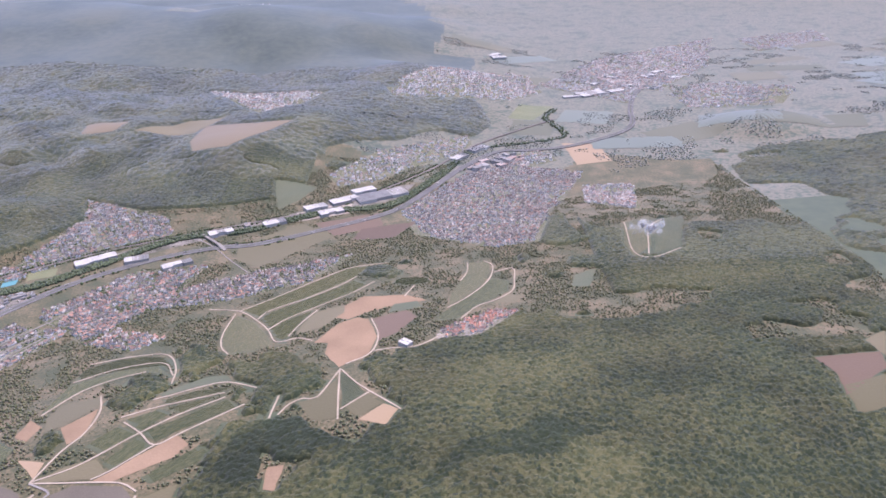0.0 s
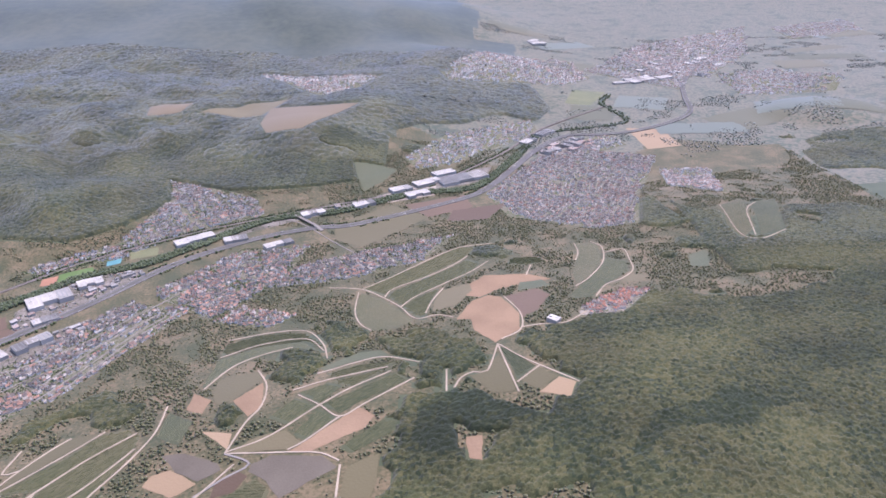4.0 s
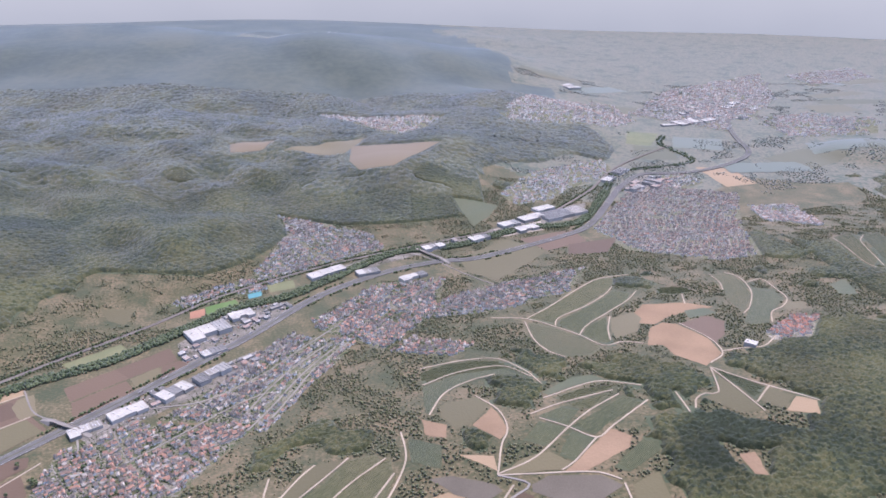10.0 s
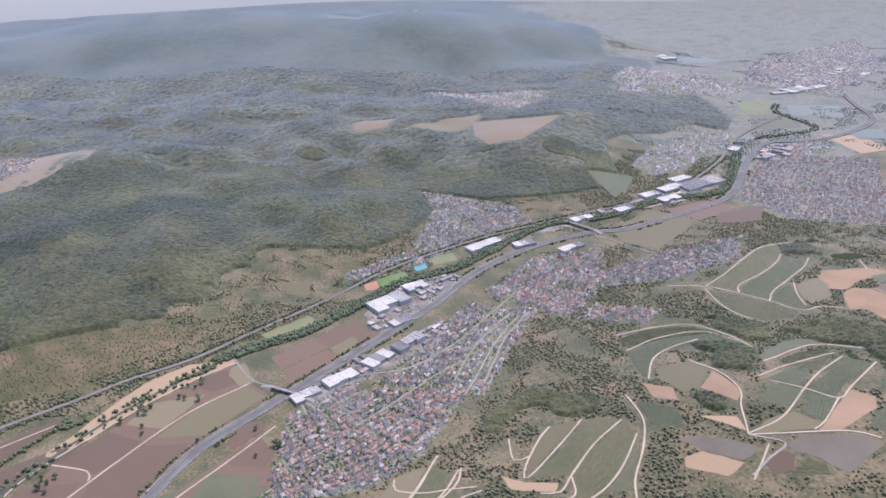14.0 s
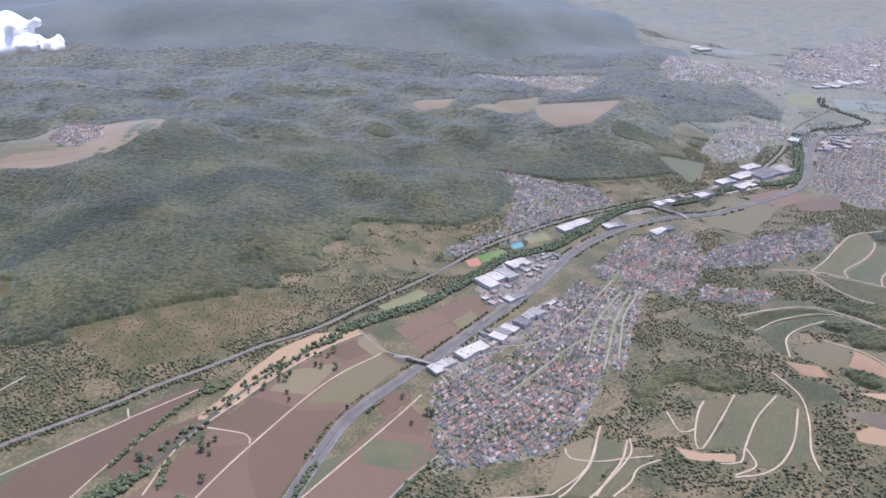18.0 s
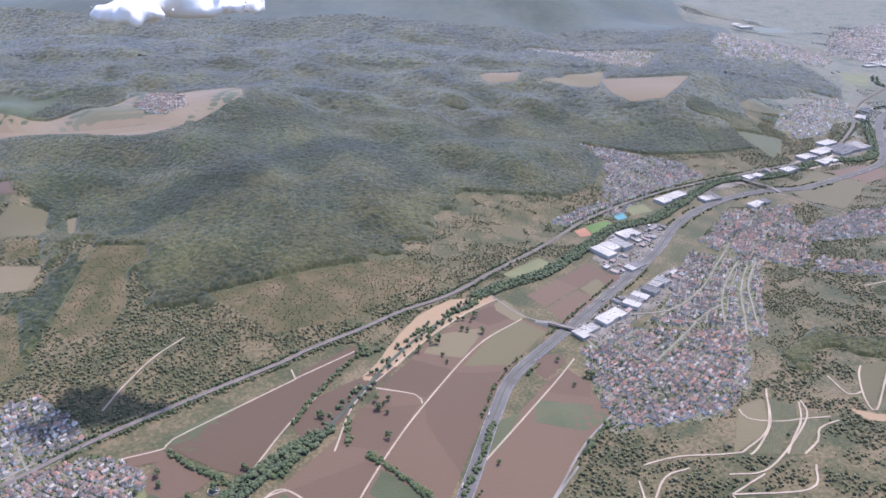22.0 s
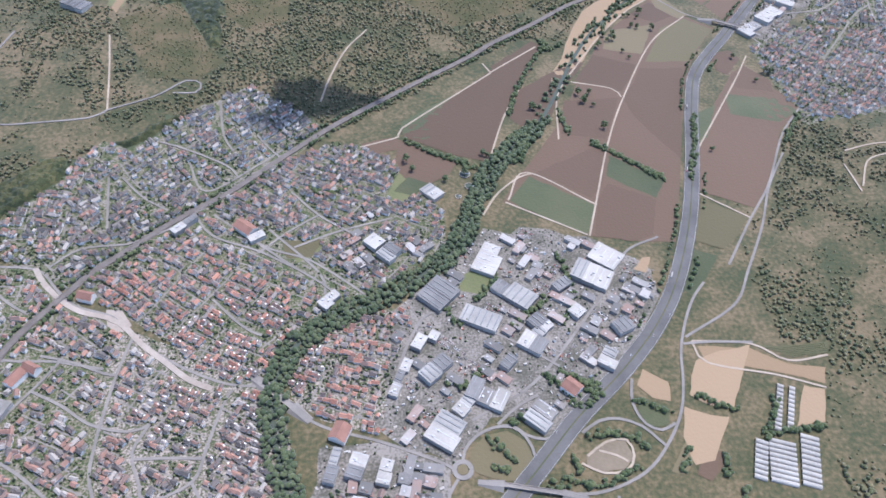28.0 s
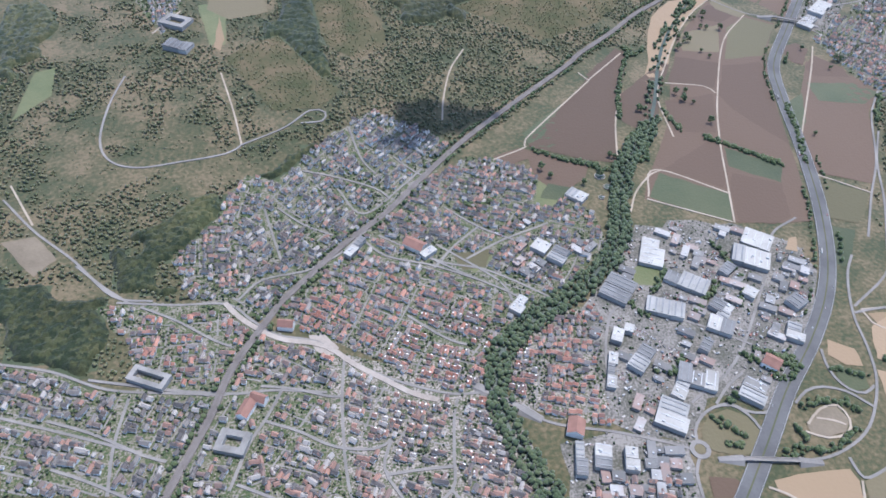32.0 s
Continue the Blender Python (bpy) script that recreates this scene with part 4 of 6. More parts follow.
hall("white", -189, 210, 13.7, 11.5, 55)
hall("grey", -175, 234, 12.0, 10.3, 26)
hall("grey", -208, 268, 13.0, 7.5, 35)
hall("grey", -251, 209, 10.8, 6.7, 46)
hall("striped", -226, 233, 14.3, 7.5, 39)
hall("redhall", -349, 167, 10.4, 9.4, 66)
hall("white", -407, 313, 11.5, 5.9, 34)
hall("white", 39, 584, 28.5, 15.5, 37)
hall("white", 67, 610, 34.3, 15.6, 41)
hall("white", 100, 643, 32.5, 17.5, 53)
hall("grey", 129, 673, 37.3, 16.6, 47)
hall("white", 102, 764, 47.1, 28.7, 37)
hall("white", 130, 805, 28.3, 18.4, 34)
hall("white", 118, 721, 26.3, 12.8, 40)
hall("white", 217, 923, 51.6, 18.3, 35)
hall("white", 271, 924, 30.8, 15.6, 24)
hall("white", 332, 905, 38.8, 14.2, 35)
hall("grey", 575, 1143, 84.6, 33.6, 29)
hall("white", 506, 1075, 38.0, 18.7, 29)
hall("white", 430, 1035, 33.0, 16.5, 30)
hall("white", 361, 1003, 34.5, 15.2, 29)
hall("white", 648, 620, 11.0, 8.3, 141)
hall("white", 812, 2268, 78.3, 42.0, 106)
hall("white", 1019, 1827, 69.4, 43.4, 26)
hall("court", -586, 613, 25.6, 18.2, 149)
hall("grey", -582, 574, 23.2, 13.6, 153)
hall("redhall", -415, 321, 14.4, 8.9, 140)
hall("tunnel", -118, 143, 25.4, 7.1, 68)
hall("tunnel", -106, 141, 27.4, 14.9, 72)
hall("tunnel", -90, 141, 32.7, 10.3, 70)
hall("tunnel", -95, 175, 33.2, 3.8, 66)
hall("tunnel", -88, 174, 31.4, 3.5, 66)
hall("white", 1010, 1830, 38.0, 20.0, 25)
hall("grey", 1045, 1868, 30.0, 18.0, 115)
hall("white", 1082, 1850, 44.0, 22.0, 30)
hall("striped", 1122, 1902, 34.0, 16.0, 35)
hall("white", 1052, 1935, 36.0, 20.0, 28)
hall("white", 1200, 2012, 46.0, 24.0, 40)
hall("grey", 1186, 1872, 30.0, 16.0, 32)
hall("white", 1236, 2062, 40.0, 20.0, 42)
hall("white", 968, 1802, 42.0, 16.0, 15)
hall("striped", 1104, 2012, 36.0, 22.0, 120)
hall("white", 1262, 1985, 32.0, 18.0, 38)
hall("white", 700, 1340, 40.0, 18.0, 52)
hall("grey", 735, 1392, 44.0, 20.0, 50)
hall("white", 520, 1120, 46.0, 20.0, 34)
hall("white", 545, 1160, 38.0, 18.0, 34)
hall("white", 480, 1090, 34.0, 18.0, 32)
hedge("hedge", (-229, 137), (-217, 133), (-206, 133), (-188, 141))
hedge("hedge", (-211, 161), (-198, 162), (-186, 159), (-180, 151))
hedge("hedge", (-239, 132), (-229, 133))
hedge("hedge", (-269, 160), (-263, 155), (-255, 148))
hedge("hedge", (-268, 146), (-260, 142))
hedge("hedge", (-222, 148), (-221, 139))
hedge("hedge", (-181, 182), (-172, 179), (-162, 174))
hedge("hedge", (-142, 184), (-131, 178), (-123, 174))
hedge("hedge", (-254, 170), (-246, 173))
hedge("hedge", (-94, 181), (-103, 166), (-110, 158))
hedge("hedge", (-222, 204), (-209, 197), (-199, 191), (-210, 180), (-217, 181))
hedge("hedge", (-156, 151), (-164, 138))
hedge("hedge", (-133, 126), (-145, 104), (-132, 113))
hedge("hedge", (-175, 106), (-180, 91))
hedge("hedge", (-168, 102), (-173, 91))
hedge("hedge", (-127, 116), (-135, 100))
hedge("hedge", (-139, 147), (-140, 135))
hedge("hedge", (-110, 158), (-97, 160), (-73, 162))
hedge("hedge", (-286, 253), (-278, 240), (-268, 248))
hedge("hedge", (-253, 281), (-251, 274), (-265, 258))
hedge("hedge", (-244, 237), (-230, 249), (-219, 259))
hedge("hedge", (-374, 361), (-361, 355), (-350, 362))
hedge("hedge", (-269, 393), (-252, 384), (-235, 398))
hedge("hedge", (-155, 415), (-139, 399), (-110, 374))
hedge("hedge", (-206, 297), (-201, 259), (-213, 238))
hedge("hedge", (-231, 202), (-216, 188), (-199, 196))
hedge("hedge", (-289, 198), (-276, 195), (-267, 206))
hedge("hedge", (-156, 412), (-143, 403), (-109, 371))
hedge("hedge", (-218, 448), (-210, 475), (-191, 517), (-170, 555))
hedge("hedge", (-176, 457), (-173, 425))
hedge("hedge", (-303, 413), (-285, 402), (-258, 389))
hedge("hedge", (-97, 612), (-75, 628), (-61, 647))
hedge("hedge", (-61, 451), (-73, 409), (-88, 371))
hedge("hedge", (-226, 410), (-217, 424), (-204, 417))
hedge("hedge", (-234, 403), (-220, 391), (-208, 411))
hedge("hedge", (-125, 582), (-114, 590))
hedge("hedge", (32, 450), (6, 416))
hedge("hedge", (-154, 556), (-170, 545), (-175, 559))

# ---------------------------------------------------------------- ground
def west_of(x, y):
    """Whether a place lies on the wooded side of the valley, far off."""
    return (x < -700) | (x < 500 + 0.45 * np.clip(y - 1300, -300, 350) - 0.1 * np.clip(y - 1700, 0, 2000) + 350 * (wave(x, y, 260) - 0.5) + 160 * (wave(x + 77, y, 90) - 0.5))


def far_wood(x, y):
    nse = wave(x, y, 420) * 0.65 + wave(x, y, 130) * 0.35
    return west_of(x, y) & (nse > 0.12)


def wooded(x, y):
    """How much of a wood stands here, from 0 to 1."""
    z, nse = height(x, y), wave(x, y, 90) * 0.6 + wave(x, y, 35) * 0.4
    w = np.zeros(np.shape(x))
    ex, ey = x + 26 * (wave(x, y, 15) - 0.5), y + 26 * (wave(x + 40, y, 15) - 0.5)
    for _, poly in WOODS:
        w = np.maximum(w, inside(poly, ex, ey) * 1.0)
    w = np.maximum(w, ((y > 900) & (x < 450) & (z > 12) & (nse > 0.12)) * 1.0)
    w = np.maximum(w, ((x > 640) & (y < 620) & (z > 20)) * 1.0)
    w = np.maximum(w, ((x > 860) & (y < 1000) & (nse > 0.42)) * 1.0)
    w = np.maximum(w, ((z > 14) & (nse > 0.74) & ((x < 40) | (x > 220) | (y > 500))) * 1.0)
    return w


def axis(lo, a, b, hi, step, grow=1.12):
    mid = list(np.arange(a, b + 0.1, step))
    up, down, s = [], [], step
    while (up[-1] if up else b) < hi:
        s *= grow
        up.append((up[-1] if up else b) + min(s, 120))
    s = step
    while (down[-1] if down else a) > lo:
        s *= grow
        down.append((down[-1] if down else a) - min(s, 120))
    return np.array(down[::-1] + mid + up)


ax, ay = axis(-5200, -720, 1150, 6200, 9), axis(-2500, -40, 1500, 5200, 9)
mx, my = np.meshgrid(ax, ay, indexing="ij")
gv = np.column_stack([mx.ravel(), my.ravel(), height(mx, my).ravel()])
ni, nj = len(ax), len(ay)
ii, jj = np.meshgrid(np.arange(ni - 1), np.arange(nj - 1), indexing="ij")
k0 = (ii * nj + jj).ravel()
gf = np.column_stack([k0, k0 + nj, k0 + nj + 1, k0 + 1])
fx, fy = gv[gf, 0].mean(1), gv[gf, 1].mean(1)
# far cells get the wood and farmland materials with haze painted in
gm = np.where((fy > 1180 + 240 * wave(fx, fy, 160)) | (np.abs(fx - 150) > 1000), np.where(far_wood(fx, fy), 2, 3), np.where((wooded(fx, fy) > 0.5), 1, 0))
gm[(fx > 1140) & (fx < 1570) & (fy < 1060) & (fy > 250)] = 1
ground = thing("ground", mesh_of("ground", gv, gf, [GROUND, WOOD_FLOOR, HAZED_FLOOR, HAZED_PLAIN], gm), "dry green and tan meadow ground of a wide valley", "ground", kind="structure")
ground.data.polygons.foreach_set("use_smooth", np.ones(len(gf), bool))

FIELD_LABEL = {"brown": "bare brown ploughed field in the valley", "olive": "pale olive mown hay field", "green": "green crop field",
               "dkgreen": "dark green planted field beside a farm track", "vine": "striped green vineyard on the slope", "tan": "pale tan stubble field",
               "orange": "dry orange-brown bare field", "grey": "grey-brown netted crop field", "gravel": "pale gravel area along the river works",
               "pitch": "bright green sports pitch", "court": "reddish clay tennis courts", "pool": "turquoise swimming pool of a lido",
               "meadow": "light green meadow", "orchard": "dry brown orchard meadow with rows of trees", "dirt": "patchy bare dirt plot among the houses",
               "far_tan": "pale tan stubble fields on a hilltop clearing", "far_olive": "olive hay field on a far slope", "far_green": "green crop field on the far plain"}
for kind_of, poly in FIELDS:
    fill(poly, 1)
for kind_of, line in ROADS:
    fill_line(smooth_line(line, 2.0), {"motorway": 8, "rail": 2.6, "road": 1.8, "path": 1.5, "street": 2.6}[kind_of], 2)
for _, line in RIVERS:
    fill_line(smooth_line(line, 2.0), 5, 3)
for roof, cx, cy, length, width, turn in HALLS:
    c, s = math.cos(radians(turn)), math.sin(radians(turn))
    fill([(cx + (a * c * (length + 2) - b * s * (width + 2)) / 2, cy + (a * s * (length + 2) + b * c * (width + 2)) / 2) for a, b in ((-1, -1), (1, -1), (1, 1), (-1, 1))], 4)
for n, (_, _, poly) in enumerate(DISTRICTS):
    fill(poly, 10 + n, only_free=poly[0] != (-580, 1130))


def rows_in(poly, turn, gap, width, tall, step=4.0):
    """Planted rows across a field: low ridges, gap metres apart."""
    p = np.array(poly, float)
    mid, c, s = p.mean(0), math.cos(turn), math.sin(turn)
    q = (p - mid) @ np.array([[c, -s], [s, c]])
    v, f = [], []
    for b in np.arange(q[:, 1].min() + gap, q[:, 1].max(), gap):
        a = np.arange(q[:, 0].min(), q[:, 0].max(), step)
        x, y = mid[0] + a * c - b * s, mid[1] + a * s + b * c
        ok = inside(poly, x, y)
        z = height(x, y)
        for i in range(len(a) - 1):
            if ok[i] and ok[i + 1]:
                k = len(v)
                for u, w in ((i, 0), (i + 1, 0)):
                    hgt = tall * (0.8 + 0.4 * rng.random())
                    v += [(x[u] + s * width / 2, y[u] - c * width / 2, z[u]), (x[u], y[u], z[u] + 0.2 + hgt), (x[u] - s * width / 2, y[u] + c * width / 2, z[u])]
                f += [(k, k + 3, k + 4, k + 1), (k + 1, k + 4, k + 5, k + 2)]
    return v, f


for order_of, (kind_of, poly) in enumerate(FIELDS):
    name = {"pitch": "sports_pitch", "court": "tennis_court", "pool": "swimming_pool", "gravel": "gravel_area", "vine": "vineyard", "meadow": "meadow", "orchard": "orchard"}.get(kind_of, "field")
    fob = thing(name, patch(name, poly, 0.13 + 0.0015 * order_of, FIELD[kind_of]), FIELD_LABEL[kind_of], name.replace("_", " "), "fields of the valley", "structure")
    p = np.array(poly, float)
    if kind_of == "vine" or (kind_of == "dkgreen" and p[:, 0].mean() > 150):
        e = np.roll(p, -1, 0) - p
        d = e[np.argmax(np.linalg.norm(e, axis=1))]
        rv, rf = rows_in(poly, math.atan2(d[1], d[0]), 1.25, 0.55, 0.35)
        if rf:
            tagged(thing("vine_rows", mesh_of("vine_rows", rv, rf, [CROWN_DRY]), "rows of green vines", "", kind="stuff", parent=fob), kind="stuff")

for order_of, (roof, turn, poly) in enumerate(DISTRICTS):
    thing("settlement_ground", patch("settlement_ground", poly, 0.04 + 0.0015 * order_of, {"works": CONCRETE_YARD, "red": PAVED}.get(roof, TOWN)), "yards, gardens and paving between the houses", "ground", kind="structure")
# ---------------------------------------------------------------- roads, railway, river
ROAD_STYLE = {"motorway": (5.8, 0.6, ASPHALT, "four-lane grey asphalt highway through the fields"), "road": (0.85, 0.38, STREET, "pale grey asphalt road"), "street": (1.7, 0.42, FIELD["gravel"], "broad pale paved main street of the town"),
              "path": (0.7, 0.38, TRACK, "pale dusty farm track"), "rail": (2.3, 0.65, BALLAST, "double-track railway on brown ballast")}
for order_of, (kind_of, pts) in enumerate(ROADS):
    half, lift, mat, label = ROAD_STYLE[kind_of]
    lift += 0.0015 * order_of
    line = smooth_line(pts, 5.0)
    name = {"motorway": "highway", "rail": "railway", "road": "road", "street": "main_street", "path": "farm_track"}[kind_of]
    ob = thing(name, ribbon(name, line, -half, half, lift, mat), label, name.replace("_", " "), kind="structure")
    if kind_of == "motorway":
        part("median", ribbon("median", line, -0.45, 0.45, lift + 0.1, VERGE, -0.5), ob, "grassy median strip")
        for off in (-5.4, 5.4):
            part("lane_line", ribbon("lane_line", line, off - 0.06, off + 0.06, lift + 0.02, PAINT, -0.55), ob, "white painted line")
    if kind_of == "rail":
        for off in (-1.9, -1.1, 1.1, 1.9):
            part("rail", ribbon("rail", line, off - 0.08, off + 0.08, lift + 0.12, STEEL), ob, "steel rail")
for _, pts in RIVERS:
    thing("river", ribbon("river", smooth_line(pts, 4.0), -1.5, 1.5, 0.5, WATER), "narrow dark green river between tree belts", "water", kind="structure")

def bridge(a, b, width, top, label):
    """A road bridge from a to b: deck, two parapets and piers."""
    a, b = np.array(a, float), np.array(b, float)
    length, mid = float(np.linalg.norm(b - a)), (a + b) / 2
    base = new("road_bridge")
    tagged(base, label, "bridge", "road bridges")
    base.matrix_basis = Matrix.Translation((mid[0], mid[1], float(height(*mid)))) @ Matrix.Rotation(math.atan2(*(b - a)[::-1]), 4, "Z")
    v, f = box(0, 0, top - 0.6, length, width, 0.6)
    part("deck", mesh_of("deck", v, f, [STREET]), base)
    for side in (-1, 1):
        v, f = box(0, side * (width / 2 - 0.12), top, length, 0.2, 0.5)
        part("parapet", mesh_of("parapet", v, f, [FIELD["gravel"]]), base, "pale concrete parapet")
    for u in (-0.3, 0.3):
        v, f = box(u * length, 0, -0.5, 0.6, width * 0.8, top)
        part("pier", mesh_of("pier", v, f, [FIELD["gravel"]]), base, "concrete pier")
    for side in (-1, 1):
        e0, e1 = side * length / 2, side * (length / 2 + 14)
        ramp = [(e0, -width / 2, top - 0.02), (e0, width / 2, top - 0.02), (e1, width / 2, 0.6), (e1, -width / 2, 0.6),
                (e0, -width / 2 - 3, -0.5), (e0, width / 2 + 3, -0.5), (e1, width / 2 + 1, -0.5), (e1, -width / 2 - 1, -0.5)]
        part("ramp", mesh_of("ramp", ramp, [(0, 1, 2, 3)[::side], (0, 3, 7, 4), (1, 5, 6, 2), (0, 4, 5, 1), (3, 2, 6, 7)], [STREET]), base, "road ramp on an earth bank")
    return base


ROUND = (-284, 144)
bridge((4, 598), (34, 583), 4.0, 3.6, "pale concrete farm road bridge over the highway")
bridge((-263, 134), (-233, 128), 2.4, 2.2, "pale concrete road bridge over the highway at an interchange")
bridge((-391, 198), (-376, 185), 4.0, 1.8, "short road bridge over the tree-lined river")
bridge((337, 998), (372, 960), 4.2, 3.6, "pale road bridge over highway and river")
ring = smooth_line([(ROUND[0] + 4.6 * math.cos(b), ROUND[1] + 4.6 * math.sin(b)) for b in np.linspace(0, 2 * math.pi, 13)], 2.0)
roundabout = thing("roundabout", ribbon("roundabout", ring, -1.3, 1.3, 0.62, STREET), "small roundabout of pale asphalt with a grassy island", "roundabout", kind="structure")
part("island", patch("island", [(ROUND[0] + 3.1 * math.cos(b), ROUND[1] + 3.1 * math.sin(b)) for b in np.linspace(0, 2 * math.pi, 13)[:-1]], 0.7, FIELD["olive"], 0.1), roundabout, "dry grass island")

# ---------------------------------------------------------------- houses
def house_parts(length, width, tall, ridge):
    walls = [(-length / 2, -width / 2, -1.5), (length / 2, -width / 2, -1.5), (length / 2, width / 2, -1.5), (-length / 2, width / 2, -1.5),
             (-length / 2, -width / 2, tall), (length / 2, -width / 2, tall), (length / 2, width / 2, tall), (-length / 2, width / 2, tall),
             (-length / 2, 0, tall + ridge * 0.96), (length / 2, 0, tall + ridge * 0.96)]
    wf = [(0, 1, 5), (0, 5, 4), (1, 2, 6), (1, 6, 5), (2, 3, 7), (2, 7, 6), (3, 0, 4), (3, 4, 7), (5, 6, 9), (7, 4, 8)]
    o, e = 0.2, 0.24
    lx, wy, lo = length / 2 + o, width / 2 + e, tall - ridge * e / (width / 2)
    t = 0.12
    roof = [(-lx, -wy, lo), (lx, -wy, lo), (lx, wy, lo), (-lx, wy, lo), (-lx, 0, tall + ridge), (lx, 0, tall + ridge)]
    roof += [(x, y, z + t) for x, y, z in roof]
    rf = [(6, 7, 11), (6, 11, 10), (8, 9, 10), (8, 10, 11), (0, 4, 5), (0, 5, 1), (2, 5, 4), (2, 4, 3),
          (0, 1, 7), (0, 7, 6), (2, 3, 9), (2, 9, 8), (1, 5, 11), (1, 11, 7), (5, 2, 8), (5, 8, 11), (3, 4, 10), (3, 10, 9), (4, 0, 6), (4, 6, 10)]
    return (walls, wf), (roof, rf)


PLOTS = []      # district, x, y, turn


def bent(x, y):
    """Streets and rows of houses swing with the lie of the land."""
    return x + 16 * (wave(x, y, 60) - 0.5), y + 16 * (wave(x + 200, y, 60) - 0.5)


for n, (roof, turn, poly) in enumerate(DISTRICTS):
    if roof == "works":
        continue
    p = np.array(poly, float)
    mid, far_off = p.mean(0), p[:, 1].mean() > 1150
    a = radians(turn)
    c, s = math.cos(a), math.sin(a)
    q = (p - mid) @ np.array([[c, -s], [s, c]])
    along, deep = (6.4, 7.4) if far_off else (3.75, 4.5)
    row, sv, sf = 0, [], []
    fray = 0.0 if mid[1] < 430 else min(26.0, 0.16 * float(np.ptp(p, 0).min()))
    cross = [q[:, 0].min() + 12 + 27 * i + rng.uniform(-5, 5) for i in range(int((q[:, 0].max() - q[:, 0].min()) / 27) + 1)]
    for u in cross if not far_off else []:
        vv = np.arange(q[:, 1].min(), q[:, 1].max(), 5.0)
        bend = u + 2.5 * np.sin(vv / 23 + u)
        line = np.column_stack(bent(mid[0] + bend * c - vv * s, mid[1] + bend * s + vv * c))
        ok = (covered(line[:, 0], line[:, 1]) == 10 + n) & (wave(line[:, 0], line[:, 1], 38) > 0.38)
        nn = normals_of(line) if len(line) > 1 else None
        for i in range(len(vv) - 1):
            if ok[i] and ok[i + 1]:
                k = len(sv)
                for w, side in ((i, -0.55), (i, 0.55), (i + 1, 0.55), (i + 1, -0.55)):
                    e = line[w] + nn[w] * side
                    sv.append((e[0], e[1], float(height(e[0], e[1])) + 0.31))
                sf.append((k, k + 3, k + 2, k + 1))
    for v in np.arange(q[:, 1].min(), q[:, 1].max(), deep):
        row += 1
        if row % 2 == 0 and not far_off:
            uu = np.arange(q[:, 0].min(), q[:, 0].max(), 5.0)
            line = np.column_stack(bent(mid[0] + uu * c - (v + deep / 2 + 5 * np.sin(uu / 60)) * s, mid[1] + uu * s + (v + deep / 2 + 5 * np.sin(uu / 60)) * c))
            ok = covered(line[:, 0], line[:, 1]) == 10 + n
            nn = normals_of(line)
            for i in range(len(uu) - 1):
                if ok[i] and ok[i + 1]:
                    k = len(sv)
                    for w, side in ((i, -0.5), (i, 0.5), (i + 1, 0.5), (i + 1, -0.5)):
                        e = line[w] + nn[w] * side
                        sv.append((e[0], e[1], float(height(e[0], e[1])) + 0.3))
                    sf.append((k, k + 3, k + 2, k + 1))
        lane = 1.8 * (1 if row % 2 else -1)
        for u in np.arange(q[:, 0].min(), q[:, 0].max(), along):
            uu, vv = u + rng.uniform(-0.8, 0.8), v + lane * 0.28 + rng.uniform(-0.6, 0.6) + 5 * math.sin(u / 60)
            x, y = (float(w) for w in bent(mid[0] + uu * c - vv * s, mid[1] + uu * s + vv * c))
            if rng.random() < (0.3 if far_off else 0.08 if roof == "red" else 0.13) + 0.4 * (wave(x, y, 24) < 0.27) or not inside(poly, x + fray * (wave(x, y, 26) - 0.5), y + fray * (wave(x + 99, y, 26) - 0.5)) or covered(x, y) != (0 if y > 1735 else 10 + n):
                continue
            if not far_off and any(abs(uu - u0 - 2.5 * math.sin(vv / 23 + u0)) < 2.1 for u0 in cross) and float(wave(x, y, 38)) > 0.38:
                continue
            if any(covered(x + dx, y + dy) in (2, 3, 4) for dx, dy in ((1.5, 0), (-1.5, 0), (0, 1.5), (0, -1.5))):
                continue
            PLOTS.append((n, x, y, a + (math.pi / 2 if rng.random() < 0.42 else 0) + rng.uniform(-0.22, 0.22), far_off))

    if sf:
        thing("residential_streets", mesh_of("residential_streets", sv, sf, [STREET]), "narrow pale streets between rows of houses", "road", kind="stuff")

HOUSE_LABEL = {"red": "gabled house with pale walls and red tiled roof", "dark": "gabled house with pale walls and dark grey roof",
               "mixed": "gabled house with pale walls and brown tiled roof", "pale": "pale gabled house with light grey roof"}
VARIANTS = [(2.9, 2.1, 1.7, 1.05), (3.4, 2.2, 1.9, 1.1), (2.2, 1.9, 1.5, 0.9), (4.7, 2.1, 1.8, 1.0), (2.8, 2.4, 2.2, 1.15)]
masters = {}


def house(roof, variant):
    """One house as a thing with its parts; later ones are copies of it."""
    (wv, wf), (rv, rf) = house_parts(*VARIANTS[variant])
    base = new("house")
    tagged(base, HOUSE_LABEL[roof], "house", "houses of the town")
    part("wall", mesh_of("wall", wv, wf, [WALL["object"]]), base)
    part("roof", mesh_of("roof", rv, rf, [ROOF[roof, "object"]]), base)
    length, width, tall, ridge = VARIANTS[variant]
    bv, bf = box(length * 0.22, width * 0.12, tall + ridge * 0.5, 0.4, 0.4, ridge * 0.5 + 0.5)
    part("chimney", mesh_of("chimney", bv, bf, [ROOF["red", "object"]]), base, "brick chimney")
    if variant in (1, 4):
        dv, df = box(-length * 0.15, -width * 0.27, tall + 0.1, 1.1, 1.0, ridge * 0.6)
        part("dormer", mesh_of("dormer", dv, df, [WALL["object"]]), base)
    return base


